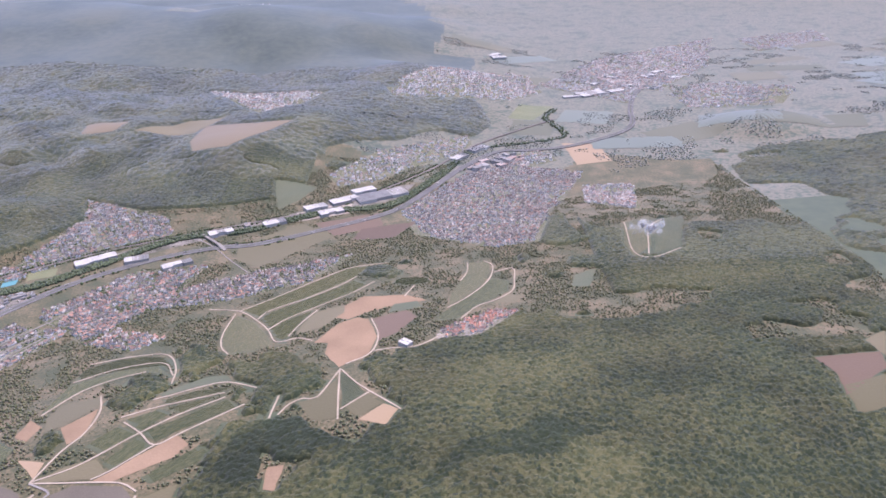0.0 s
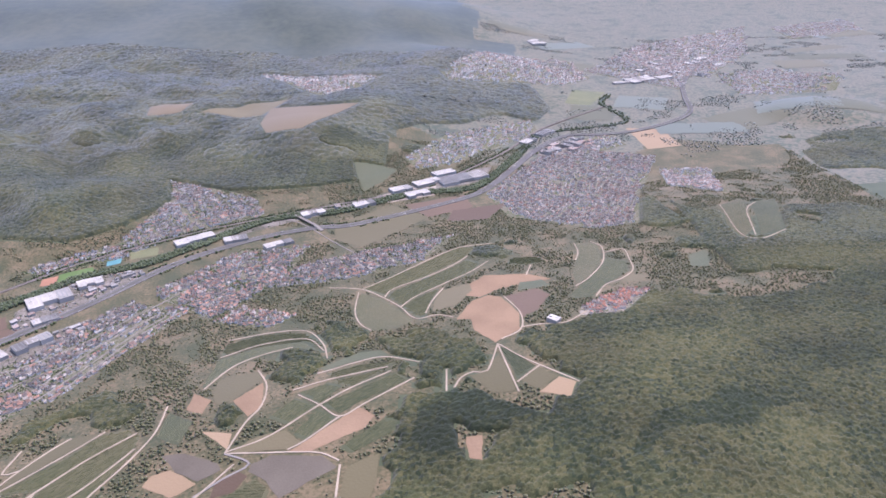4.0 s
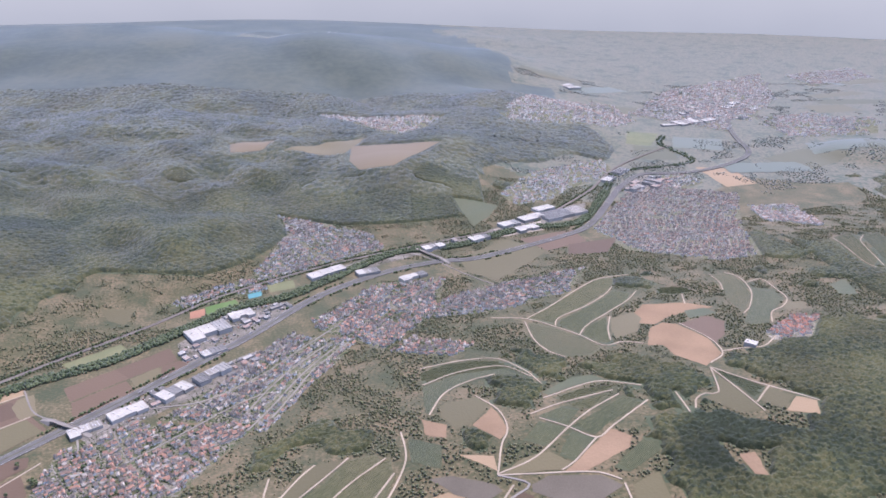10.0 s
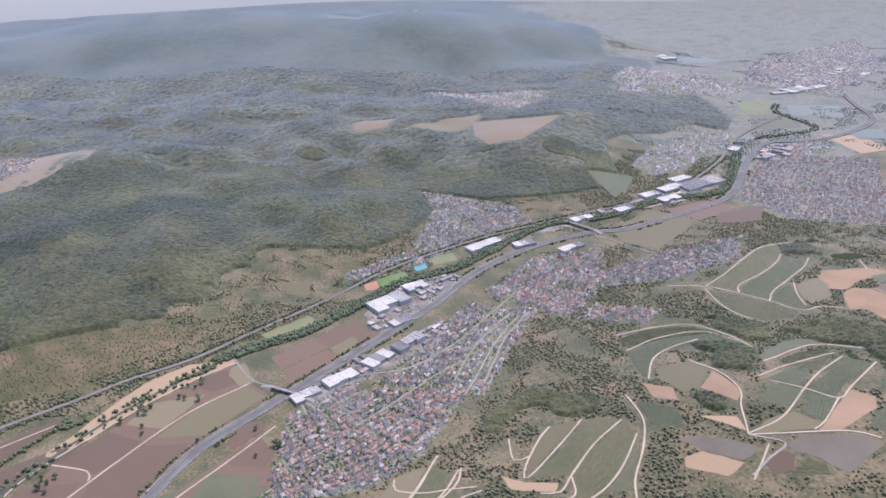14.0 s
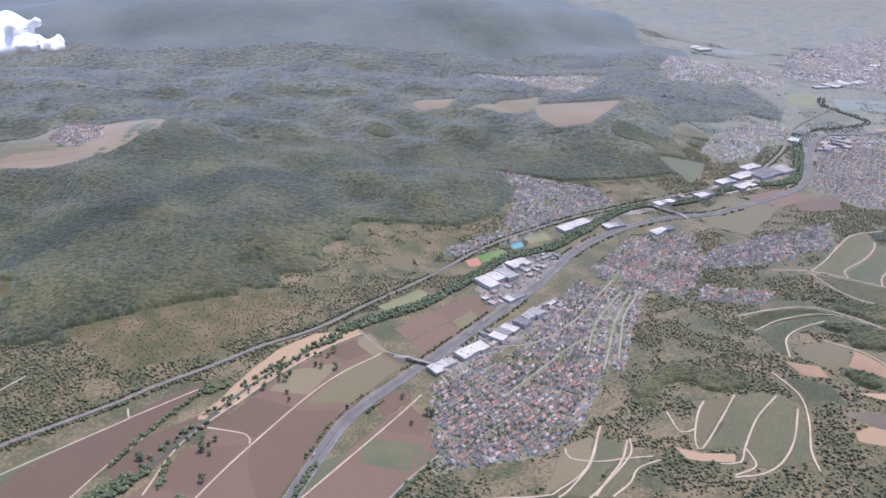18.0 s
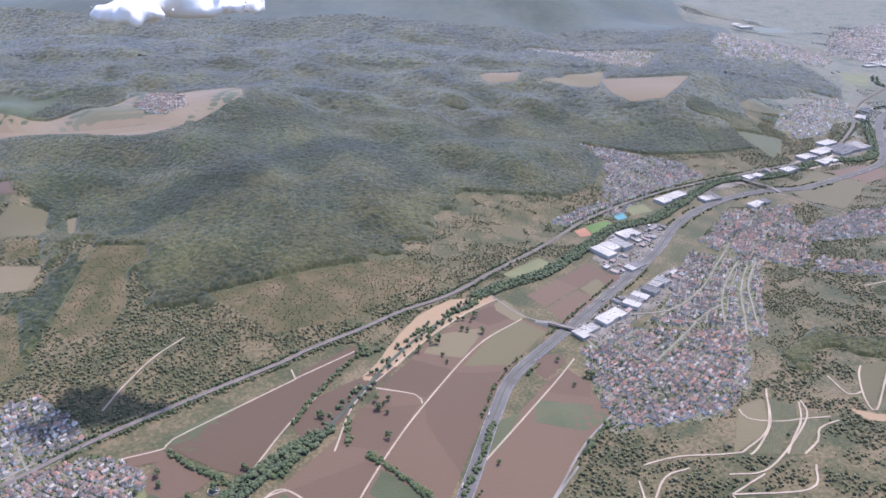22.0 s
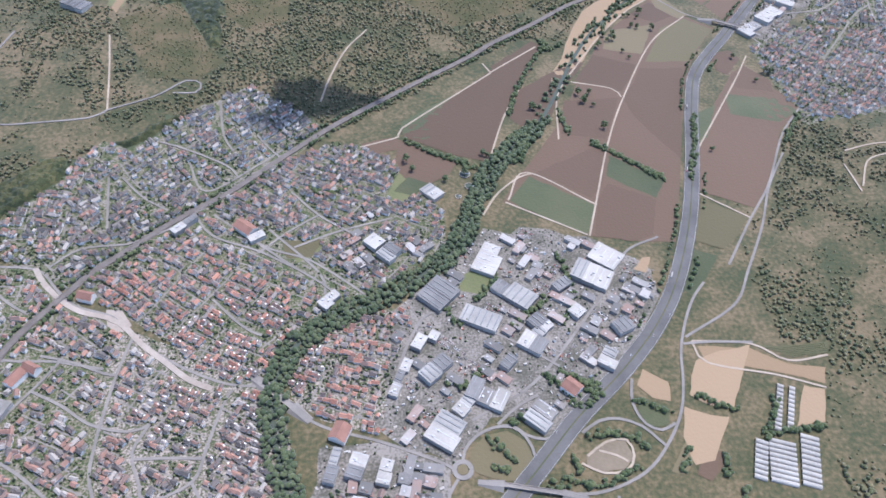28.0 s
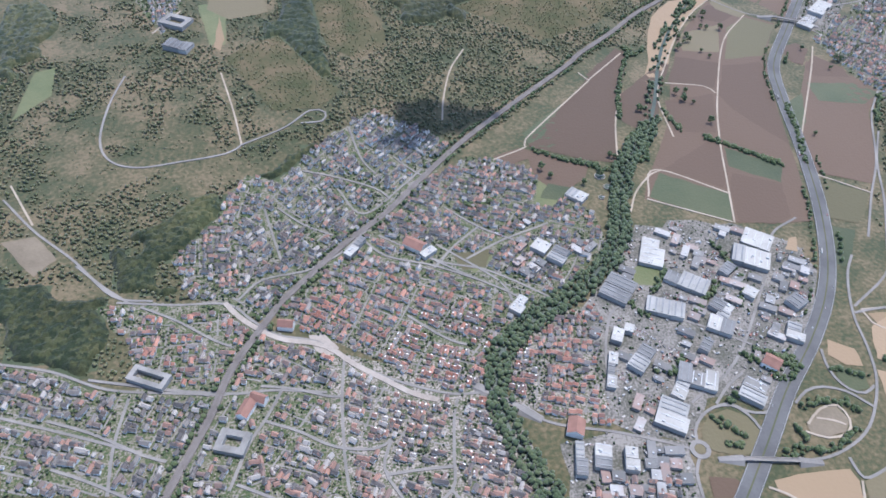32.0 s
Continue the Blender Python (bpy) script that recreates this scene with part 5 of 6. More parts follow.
NEAR_MID = (-410, 205)
order = sorted(range(len(PLOTS)), key=lambda i: (PLOTS[i][1] - NEAR_MID[0]) ** 2 + (PLOTS[i][2] - NEAR_MID[1]) ** 2)
singles = set(order[:300])
rest = {"red": [], "dark": [], "mixed": [], "pale": []}
rest_far = {"red": [], "dark": [], "mixed": [], "pale": []}
for i, (n, x, y, a, far_off) in enumerate(PLOTS):
    roof = DISTRICTS[n][0]
    k = int(rng.integers(0, len(VARIANTS)))
    if i in singles:
        m = Matrix.Translation((x, y, float(height(x, y)) + 0.2)) @ Matrix.Rotation(a, 4, "Z")
        if (roof, k) not in masters:
            masters[roof, k] = house(roof, k)
            masters[roof, k].matrix_basis = m
        else:
            copy_thing(masters[roof, k], m)
    else:
        (rest_far if far_off else rest)[roof].append((x, y, a, k))
for far_off, groups in ((False, rest), (True, rest_far)):
    for roof, plots in groups.items():
        if not plots:
            continue
        vs, fs, ms, base = [], [], [], 0
        for k in range(len(VARIANTS)):
            sel = np.array([p[:3] for p in plots if p[3] == k])
            if not len(sel):
                continue
            (wv, wf), (rv, rf) = house_parts(*VARIANTS[k])
            size = rng.uniform(0.82, 1.2, len(sel)) * (1.2 if far_off else 1.0)
            z = height(sel[:, 0], sel[:, 1]) + 0.2
            for tv, tf, mi in ((wv, wf, 0), (rv, rf, 1)):
                v, f = scatter(tv, tf, sel[:, 0], sel[:, 1], z, size, size, size, sel[:, 2])
                vs.append(v)
                fs.append(f + base)
                ms.append(np.full(len(f), mi))
                base += len(v)
        thing("village_houses", mesh_of("village_houses", np.concatenate(vs), np.concatenate(fs), [WALL["island"], ROOF[roof, "island"]], np.concatenate(ms)),
              "many gabled houses with %s roofs" % {"red": "red tiled", "dark": "dark grey", "mixed": "brown and red", "pale": "pale grey"}[roof], "houses", kind="stuff")

# ---------------------------------------------------------------- halls
HALL_LABEL = {"white": "long industrial hall with a bright white flat roof", "grey": "low industrial hall with a grey metal roof", "striped": "industrial hall with rows of roof skylights",
              "tunnel": "white film greenhouse tunnels side by side", "court": "flat-roofed public building round a courtyard", "redhall": "large building with a red roof"}
for roof, cx, cy, length, width, turn in HALLS:
    base = new("industrial_hall" if roof not in ("court", "redhall") else "large_building")
    tagged(base, HALL_LABEL[roof], "building", "halls of the valley")
    tall = (3.1 if length < 30 else 3.8) + 0.11 * (HALLS.index((roof, cx, cy, length, width, turn)) % 9)
    base.matrix_basis = Matrix.Translation((cx, cy, float(height(cx, cy)))) @ Matrix.Rotation(radians(turn), 4, "Z")
    if roof == "redhall":
        (wv, wf), (rv, rf) = house_parts(length, width, 4.0, 2.6)
        part("wall", mesh_of("wall", wv, wf, [WALL["object"]]), base)
        part("roof", mesh_of("roof", rv, rf, [HALL_ROOF[roof]]), base)
        continue
    if roof == "tunnel":
        n = max(4, int(length / 3.0))
        w = length / n
        for i in range(n):
            c0 = -length / 2 + (i + 0.5) * w
            arc = [(c0 + w * 0.47 * math.cos(b), e * width / 2, 0.2 + 1.7 * math.sin(b)) for e in (-1, 1) for b in [math.pi * k / 6 for k in range(7)]]
            part("tunnel", mesh_of("tunnel", arc, [(k, k + 1, k + 8, k + 7) for k in range(6)], [HALL_ROOF["white"]]), base, "white film tunnel")
        continue
    if roof == "court":
        d = min(length, width) * 0.28
        wings = [(0, -(width - d) / 2, length, d), (0, (width - d) / 2, length, d), (-(length - d) / 2, 0, d, width - 2 * d), ((length - d) / 2, 0, d, width - 2 * d)]
        for wx, wy, sx, sy in wings:
            v, f = box(wx, wy, -0.5, sx - 0.1, sy - 0.1, tall + 0.5)
            part("wing", mesh_of("wing", v, f, [HALL_WALL]), base)
            v, f = box(wx, wy, tall, sx, sy, 0.35)
            part("roof", mesh_of("roof", v, f, [HALL_ROOF[roof]]), base)
        continue
    bays = 1 if length < 13 else 2 if length < 22 else 3
    for i in range(bays):
        u, bay = length * ((i + 0.5) / bays - 0.5), length / bays
        deep = width * (1.0 if i == 0 else (0.74, 0.9, 1.0)[int(rng.integers(0, 3))])
        up, off = tall + 0.45 * i * (1 if length % 2 > 1 else -0.6), (width - deep) / 2
        sheet = roof if i == 0 or rng.random() < 0.45 else ("white", "grey", "striped", "court")[int(rng.integers(0, 4))]
        v, f = box(u, off, -0.5, bay - 0.3, deep - 0.3, up + 0.5)
        part("wall", mesh_of("wall", v, f, [HALL_WALL]), base)
        v, f = box(u, off, up, bay - 0.05, deep, 0.4)
        top = part("roof", mesh_of("roof", v, f, [HALL_ROOF[sheet]]), base)
        if sheet in ("striped", "grey"):
            n = max(2, int(bay / 3.2))
            for j in range(n):
                v, f = box(u - bay / 2 + (j + 0.5) * bay / n, off, up + 0.4, 0.9 if sheet == "striped" else 0.5, deep * 0.86, 0.35)
                part("skylight", mesh_of("skylight", v, f, [SKYLIGHT]), top, "dark glazed skylight strip")
        else:
            for j in np.arange(-0.5 + 2.0 / bay, 0.5, 5.0 / bay):
                v, f = box(u + j * bay, off, up + 0.4, 0.45, deep * 0.8, 0.12)
                part("skylight", mesh_of("skylight", v, f, [PLANT]), top, "grey skylight strip")
            for _ in range(2):
                v, f = box(u + rng.uniform(-0.33, 0.33) * bay, off + rng.uniform(-0.3, 0.3) * deep, up + 0.4, rng.uniform(0.8, 2.0), rng.uniform(0.8, 1.6), rng.uniform(0.5, 1.0))
                part("roof_unit", mesh_of("roof_unit", v, f, [PLANT]), top, "grey rooftop unit")

# workshops and sheds of the industrial estates
def workshop(k):
    length, width, tall = ((9, 5, 2.1), (6, 3.6, 1.8), (11, 5, 2.4), (5, 3, 1.6), (7, 6, 2.3))[k]
    base = new("workshop")
    tagged(base, "flat-roofed workshop with pale walls in a yard", "building", "workshops of the estates")
    v, f = box(0, 0, -0.5, length - 0.2, width - 0.2, tall + 0.5)
    part("wall", mesh_of("wall", v, f, [HALL_WALL]), base)
    v, f = box(0, 0, tall, length, width, 0.3)
    part("roof", mesh_of("roof", v, f, [SHED_ROOF]), base)
    v, f = box(length * 0.2, width * 0.1, tall + 0.3, 1.1, 0.9, 0.5)
    part("roof_unit", mesh_of("roof_unit", v, f, [PLANT]), base, "grey rooftop unit")
    v, f = box(-length * 0.25, -width / 2 + 0.05, 0, 1.8, 0.2, 1.4)
    part("gate", mesh_of("gate", v, f, [SKYLIGHT]), base, "dark roller gate")
    return base


sheds, cars = {}, []
for roof, turn, poly in DISTRICTS:
    if roof != "works":
        continue
    p = np.array(poly, float)
    mid, a = p.mean(0), radians(turn)
    c, s = math.cos(a), math.sin(a)
    q = (p - mid) @ np.array([[c, -s], [s, c]])
    big = 2.2 if mid[1] > 900 else 1.0
    for u in np.arange(q[:, 0].min(), q[:, 0].max(), 10.0 * big):
        for v in np.arange(q[:, 1].min(), q[:, 1].max(), 8.8 * big):
            uu, vv = u + rng.uniform(-2.6, 2.6) * big, v + rng.uniform(-2.6, 2.6) * big
            x, y = mid[0] + uu * c - vv * s, mid[1] + uu * s + vv * c
            if not inside(poly, np.array(x), np.array(y)) or any(covered(x + dx * 2.6 * big, y + dy * 2.6 * big) < 10 for dx, dy in ((0, 0), (1, 0), (-1, 0), (0, 1), (0, -1))):
                continue
            if rng.random() < 0.3 and big == 1.0:
                cars += [(x + i * 1.5 * c - j * 4 * s, y + i * 1.5 * s + j * 4 * c, a + math.pi / 2) for i in range(-3, 4) for j in (0, 1) if rng.random() < 0.75]
                continue
            if big == 1.0 and wave(x, y, 19) > 0.62:
                continue
            k = int(rng.integers(0, 5))
            m = Matrix.Translation((x, y, float(height(x, y)) + 0.1)) @ Matrix.Rotation(a + (math.pi / 2 if rng.random() < 0.35 else 0) + rng.uniform(-0.05, 0.05), 4, "Z") @ Matrix.Scale(big, 4)
            if (k, big) not in sheds:
                sheds[k, big] = workshop(k)
                sheds[k, big].matrix_basis = m
            else:
                ob = copy_thing(sheds[k, big], m)
                ob.matrix_basis = m


# goods, containers and machines stored in the yards
GOODS = material("stored goods", [(0.12, 0.115, 0.11), (0.36, 0.345, 0.32), (0.17, 0.155, 0.14), (0.26, 0.12, 0.085), (0.46, 0.44, 0.42), (0.16, 0.19, 0.22), (0.36, 0.33, 0.29)], 0.5, 2.0, rough=0.7, random_from="island", stepped=True)
gxs, gys = [], []
for n, (roof, turn, poly) in enumerate(DISTRICTS):
    p = np.array(poly, float)
    if roof != "works" or p[:, 1].mean() > 900:
        continue
    m = int(np.ptp(p[:, 0]) * np.ptp(p[:, 1]) / 22)
    x, y = rng.uniform(p[:, 0].min(), p[:, 0].max(), m), rng.uniform(p[:, 1].min(), p[:, 1].max(), m)
    ok = inside(poly, x, y) & (covered(x, y) == 10 + n) & (wave(x, y, 13) > 0.42)
    gxs.append(x[ok]), gys.append(y[ok])
x, y = np.concatenate(gxs), np.concatenate(gys)
cube_v, cube_f = box(0, 0, 0, 1, 1, 1)
v, f = scatter(cube_v, cube_f, x, y, height(x, y) + 0.05, rng.uniform(0.7, 2.6, len(x)), rng.uniform(0.6, 1.3, len(x)), rng.uniform(0.5, 1.4, len(x)), rng.choice([0.4, 1.97], len(x)) + rng.normal(0, 0.15, len(x)))
thing("yard_goods", mesh_of("yard_goods", v, f, [GOODS]), "containers, pallets and goods stored in the yards", "goods", kind="stuff")


# ---------------------------------------------------------------- sewage works by the river
def settling_tank(x, y, r):
    """A round concrete basin with water and a scraper bridge."""
    base = new("settling_tank")
    tagged(base, "round concrete settling tank filled with dark water", "tank", "tanks of the sewage works")
    base.matrix_basis = Matrix.Translation((x, y, float(height(x, y))))
    n = 28
    ring = [(q * math.cos(6.2832 * i / n), q * math.sin(6.2832 * i / n), z) for q, z in ((r, -0.3), (r, 0.9), (r - 0.35, 0.9), (r - 0.35, 0.5)) for i in range(n)]
    part("wall", mesh_of("wall", ring, [(j * n + i, j * n + (i + 1) % n, (j + 1) * n + (i + 1) % n, (j + 1) * n + i) for j in range(3) for i in range(n)], [FIELD["gravel"]]), base, "pale concrete rim")
    disc = [(0, 0, 0.6)] + [((r - 0.3) * math.cos(6.2832 * i / n), (r - 0.3) * math.sin(6.2832 * i / n), 0.6) for i in range(n)]
    part("water", mesh_of("water", disc, [(0, 1 + i, 1 + (i + 1) % n) for i in range(n)], [WATER]), base, "dark green water")
    v, f = box(r / 2, 0, 0.95, r, 0.4, 0.25)
    part("scraper_bridge", mesh_of("scraper_bridge", v, f, [PLANT]), base, "grey steel scraper bridge")
    return base


for x, y, r in ((-261, 377, 4.2), (-259, 364, 3.4), (-268, 353, 2.4)):
    settling_tank(x, y, r)


# ---------------------------------------------------------------- vehicles
def car():
    base = new("car")
    tagged(base, "small parked car in a paved yard", "car", "parked cars")
    v, f = box(0, 0, 0.18, 2.3, 0.95, 0.4)
    part("body", mesh_of("body", v, f, [LACQUER]), base)
    cab = [(-0.75, -0.42, 0.58), (0.55, -0.42, 0.58), (0.55, 0.42, 0.58), (-0.75, 0.42, 0.58), (-0.55, -0.36, 0.88), (0.25, -0.36, 0.88), (0.25, 0.36, 0.88), (-0.55, 0.36, 0.88)]
    part("cabin", mesh_of("cabin", cab, [(0, 1, 5, 4), (1, 2, 6, 5), (2, 3, 7, 6), (3, 0, 4, 7), (4, 5, 6, 7)], [GLASS]), base, "glazed car cabin")
    for ax_, ay_ in ((-0.7, -0.42), (0.7, -0.42), (-0.7, 0.42), (0.7, 0.42)):
        v, f = box(ax_, ay_, 0.0, 0.4, 0.14, 0.36)
        part("wheel", mesh_of("wheel", v, f, [TYRE]), base, "black wheel")
    return base


def truck():
    base = new("truck")
    tagged(base, "white lorry with a box trailer on the highway", "truck", "lorries on the highway")
    v, f = box(-0.6, 0, 0.5, 6.2, 1.3, 1.6)
    part("trailer", mesh_of("trailer", v, f, [HALL_ROOF["white"]]), base, "white box trailer")
    v, f = box(3.4, 0, 0.3, 1.3, 1.25, 1.5)
    part("cab", mesh_of("cab", v, f, [LACQUER]), base)
    for ax_ in (-2.6, -1.8, 2.2, 3.6):
        for ay_ in (-0.55, 0.55):
            v, f = box(ax_, ay_, 0.0, 0.5, 0.2, 0.55)
            part("wheel", mesh_of("wheel", v, f, [TYRE]), base, "black wheel")
    return base


first_car, first_truck = None, None
for n, (x, y, a) in enumerate(cars[:290]):
    m = Matrix.Translation((x, y, float(height(x, y)) + 0.32)) @ Matrix.Rotation(a, 4, "Z") @ Matrix.Scale(0.7, 4)
    if first_car is None:
        first_car = car()
        first_car.matrix_basis = m
    else:
        copy_thing(first_car, m).matrix_basis = m
for kind_of, pts in ROADS:
    if kind_of != "motorway" or pts[0][1] > 900:
        continue
    line = smooth_line(pts, 5.0)
    nn = normals_of(line)
    for i in range(3, len(line) - 3, 2):
        if rng.random() < 0.35:
            side = 1 if rng.random() < 0.5 else -1
            q = line[i] + nn[i] * side * rng.choice([1.9, 4.1])
            a = math.atan2(-nn[i][0], nn[i][1]) + (math.pi if side > 0 else 0)
            m = Matrix.Translation((q[0], q[1], float(height(q[0], q[1])) + 0.66)) @ Matrix.Rotation(a, 4, "Z") @ Matrix.Scale(0.62, 4)
            if rng.random() < 0.4:
                if first_truck is None:
                    first_truck = truck()
                    first_truck.matrix_basis = m
                else:
                    copy_thing(first_truck, m).matrix_basis = m
            else:
                ob = copy_thing(first_car, m)
                ob.matrix_basis = m
                tagged(ob, "small car driving on the highway", "car", "cars on the highway")

# ---------------------------------------------------------------- trees
PHI = (1 + 5 ** 0.5) / 2
ico = np.array([(-1, PHI, 0), (1, PHI, 0), (-1, -PHI, 0), (1, -PHI, 0), (0, -1, PHI), (0, 1, PHI), (0, -1, -PHI), (0, 1, -PHI), (PHI, 0, -1), (PHI, 0, 1), (-PHI, 0, -1), (-PHI, 0, 1)]) / 1.9
ICO_F = np.array([(0, 11, 5), (0, 5, 1), (0, 1, 7), (0, 7, 10), (0, 10, 11), (1, 5, 9), (5, 11, 4), (11, 10, 2), (10, 7, 6), (7, 1, 8),
                  (3, 9, 4), (3, 4, 2), (3, 2, 6), (3, 6, 8), (3, 8, 9), (4, 9, 5), (2, 4, 11), (6, 2, 10), (8, 6, 7), (9, 8, 1)])


OCTA = np.array([(1, 0, 0), (0, 1, 0), (-1, 0, 0), (0, -1, 0), (0, 0, 1), (0, 0, -0.7)]) * 1.1
OCTA_F = np.array([(0, 1, 4), (1, 2, 4), (2, 3, 4), (3, 0, 4), (1, 0, 5), (2, 1, 5), (3, 2, 5), (0, 3, 5)])


def crowns(name, x, y, r, mat, label, lumps=1, tall=1.0, squash=1.0, coarse=False):
    """Many tree crowns as one mesh: each an uneven cluster of small lumps over the ground."""
    n = len(x)
    if not n:
        return None
    vs, fs, base = [], [], 0
    z = height(x, y)
    shape, faces = (OCTA, OCTA_F) if coarse else (ico, ICO_F)
    for k in range(lumps):
        ang, off = rng.uniform(0, 6.28, n), (0.55 * r if k else 0 * r)
        rr = r * (rng.uniform(0.6, 0.85, n) if k else 1.0)
        v, f = scatter(shape, faces, x + np.cos(ang) * off, y + np.sin(ang) * off, z + r * tall * (0.9 if k == 0 else rng.uniform(0.6, 1.2, n)), rr, rr * rng.uniform(0.8, 1.15, n), rr * squash * rng.uniform(0.8, 1.2, n), rng.uniform(0, 6.28, n))
        v += rng.normal(0, 1, v.shape) * np.repeat(rr, len(shape))[:, None] * 0.13
        vs.append(v)
        fs.append(f + base)
        base += len(v)
    me = mesh_of(name, np.concatenate(vs), np.concatenate(fs), [mat])
    me.polygons.foreach_set("use_smooth", np.ones(len(me.polygons), bool))
    return thing(name, me, label, "trees", kind="stuff")


def jitter(lo_x, hi_x, lo_y, hi_y, step):
    a, b = np.meshgrid(np.arange(lo_x, hi_x, step), np.arange(lo_y, hi_y, step), indexing="ij")
    a = a + rng.uniform(-0.45, 0.45, a.shape) * step
    b = b + rng.uniform(-0.45, 0.45, b.shape) * step
    return a.ravel(), b.ravel()


def clear(x, y, margin=1.6):
    return (covered(x + margin, y) == 0) & (covered(x - margin, y) == 0) & (covered(x, y + margin) == 0) & (covered(x, y - margin) == 0)


CONIFERS = [[(526, 472), (554, 522), (595, 508), (626, 482), (591, 440), (542, 428)],
            [(682, 429), (723, 479), (807, 492), (798, 474), (726, 450), (688, 416)],
            [(-455, 706), (-467, 834), (-376, 907), (-286, 1039), (-135, 1066), (-276, 930), (-397, 799), (-424, 704)]]     # stands of darker trees
TREES = rng.random((4, 256, 256))       # per tree: place in its cell (two), height, tone


def canopy(name, lo_x, hi_x, lo_y, hi_y, step, gap, tall, leaves, grows, label):
    """A closed forest canopy: a dome for every tree, gap metres apart, that drops to the ground at the edge of the wood."""
    a, b = np.meshgrid(np.arange(lo_x, hi_x, step), np.arange(lo_y, hi_y, step), indexing="ij")
    x, y = a + rng.uniform(-0.3, 0.3, a.shape) * step, b + rng.uniform(-0.3, 0.3, a.shape) * step
    ok = grows(x, y)
    ci, cj = np.floor(x / gap).astype(int), np.floor(y / gap).astype(int)
    top, tone = np.full(x.shape, -9.0), np.zeros(x.shape)
    for di in (-1, 0, 1):
        for dj in (-1, 0, 1):
            i, j = (ci + di) % 256, (cj + dj) % 256
            d = np.hypot(x - (ci + di + 0.12 + 0.76 * TREES[0, i, j]) * gap, y - (cj + dj + 0.12 + 0.76 * TREES[1, i, j]) * gap) / gap
            dome = gap * (0.62 * TREES[2, i, j] - 1.25 * d * d)
            higher = dome > top
            top, tone = np.where(higher, dome, top), np.where(higher, TREES[3, i, j], tone)
    rise = ok.astype(float)
    for _ in range(3):
        for along in (0, 1):
            rise = (np.roll(rise, 1, along) + rise + np.roll(rise, -1, along)) / 3
    rise = np.clip(rise * 1.9 - 0.85, 0.12, 1)
    z = height(x, y) + np.where(ok, rise * (tall * (0.8 + 0.4 * wave(x, y, 40)) + np.maximum(top, -0.9 * gap)) + 0.15 * step * rng.normal(0, 1, x.shape), -0.4)
    n = a.shape[1]
    i, j = np.meshgrid(np.arange(a.shape[0] - 1), np.arange(n - 1), indexing="ij")
    near = ok[:-1, :-1] | ok[1:, :-1] | ok[:-1, 1:] | ok[1:, 1:]
    k = (i * n + j)[near]
    f = np.column_stack([k, k + n, k + n + 1, k + 1])
    mix = tone * 0.85 + 0.6 * wave(x + 300, y, 55) + 0.25 * wave(x, y, 14) - 0.35
    for stand in CONIFERS:
        mix = mix - 0.5 * inside(stand, x + 30 * (wave(x, y, 30) - 0.5), y + 30 * (wave(x + 50, y, 30) - 0.5))
    index = np.clip((mix.ravel()[k] * 4).astype(int), 0, 3)
    used, f = np.unique(f, return_inverse=True)
    v = np.column_stack([x.ravel(), y.ravel(), z.ravel()])[used]
    me = mesh_of(name, v, f.reshape(-1, 4), leaves, index)
    me.polygons.foreach_set("use_smooth", np.ones(len(me.polygons), bool))
    return thing(name, me, label, "trees", kind="stuff")


def wood_edge(x, y):
    return 1230 + 160 * (wave(x, y, 60) - 0.5)


def in_wood(x, y):
    return (wooded(x, y) > 0.5) & clear(x, y) & (y < wood_edge(x, y))


def in_far_wood(x, y):
    keep = west_of(x, y) & ((y > 1300) | ((wooded(x, y) > 0.5) & (y > wood_edge(x, y) - 4))) & far_wood(x, y) & clear(x, y, 3)
    for _, _, poly in DISTRICTS:
        keep &= ~inside(poly, x, y)
    for _, poly in FIELDS:
        keep &= ~inside(poly, x, y)
    return keep


# each canopy's index picks how much painted haze its sheen carries
canopy("forest", -740, 330, 240, 560, 1.3, 2.7, 2.8, HAZED_LEAVES[0], in_wood, "small dense dark green wood beside the town")
canopy("forest", -740, 330, 550, 880, 1.6, 3.0, 3.2, HAZED_LEAVES[1], in_wood, "dense dark green deciduous forest on the hillside")
canopy("forest", -740, 330, 868, 1320, 1.7, 3.0, 3.2, HAZED_LEAVES[2], in_wood, "dense green deciduous forest on the upper hillside")
canopy("forest", 328, 1150, 240, 820, 1.3, 2.7, 3.2, HAZED_LEAVES[0], in_wood, "dense dark green deciduous forest on the hill")
canopy("forest", 328, 1150, 808, 1320, 1.6, 2.7, 3.2, HAZED_LEAVES[1], in_wood, "green deciduous forest above the vineyards")
canopy("forest", 1100, 1900, 280, 1350, 3.2, 3.8, 3.0, HAZED_LEAVES[1], lambda x, y: (wave(x, y, 120) * 0.6 + wave(x, y, 45) * 0.4 > 0.2) & (x > 1190 + 130 * (wave(x, y, 45) - 0.5) - 60 * (y < 560)), "dense dark green forest on a far slope")
canopy("distant_woods", -1500, 1000, 1120, 1560, 3.6, 5.0, 3.0, HAZED_LEAVES[3], in_far_wood, "far wooded hills in blue haze")
canopy("distant_woods", -1500, 1000, 1538, 1960, 3.6, 5.5, 3.0, HAZED_LEAVES[4], in_far_wood, "very far wooded hills in pale blue haze")
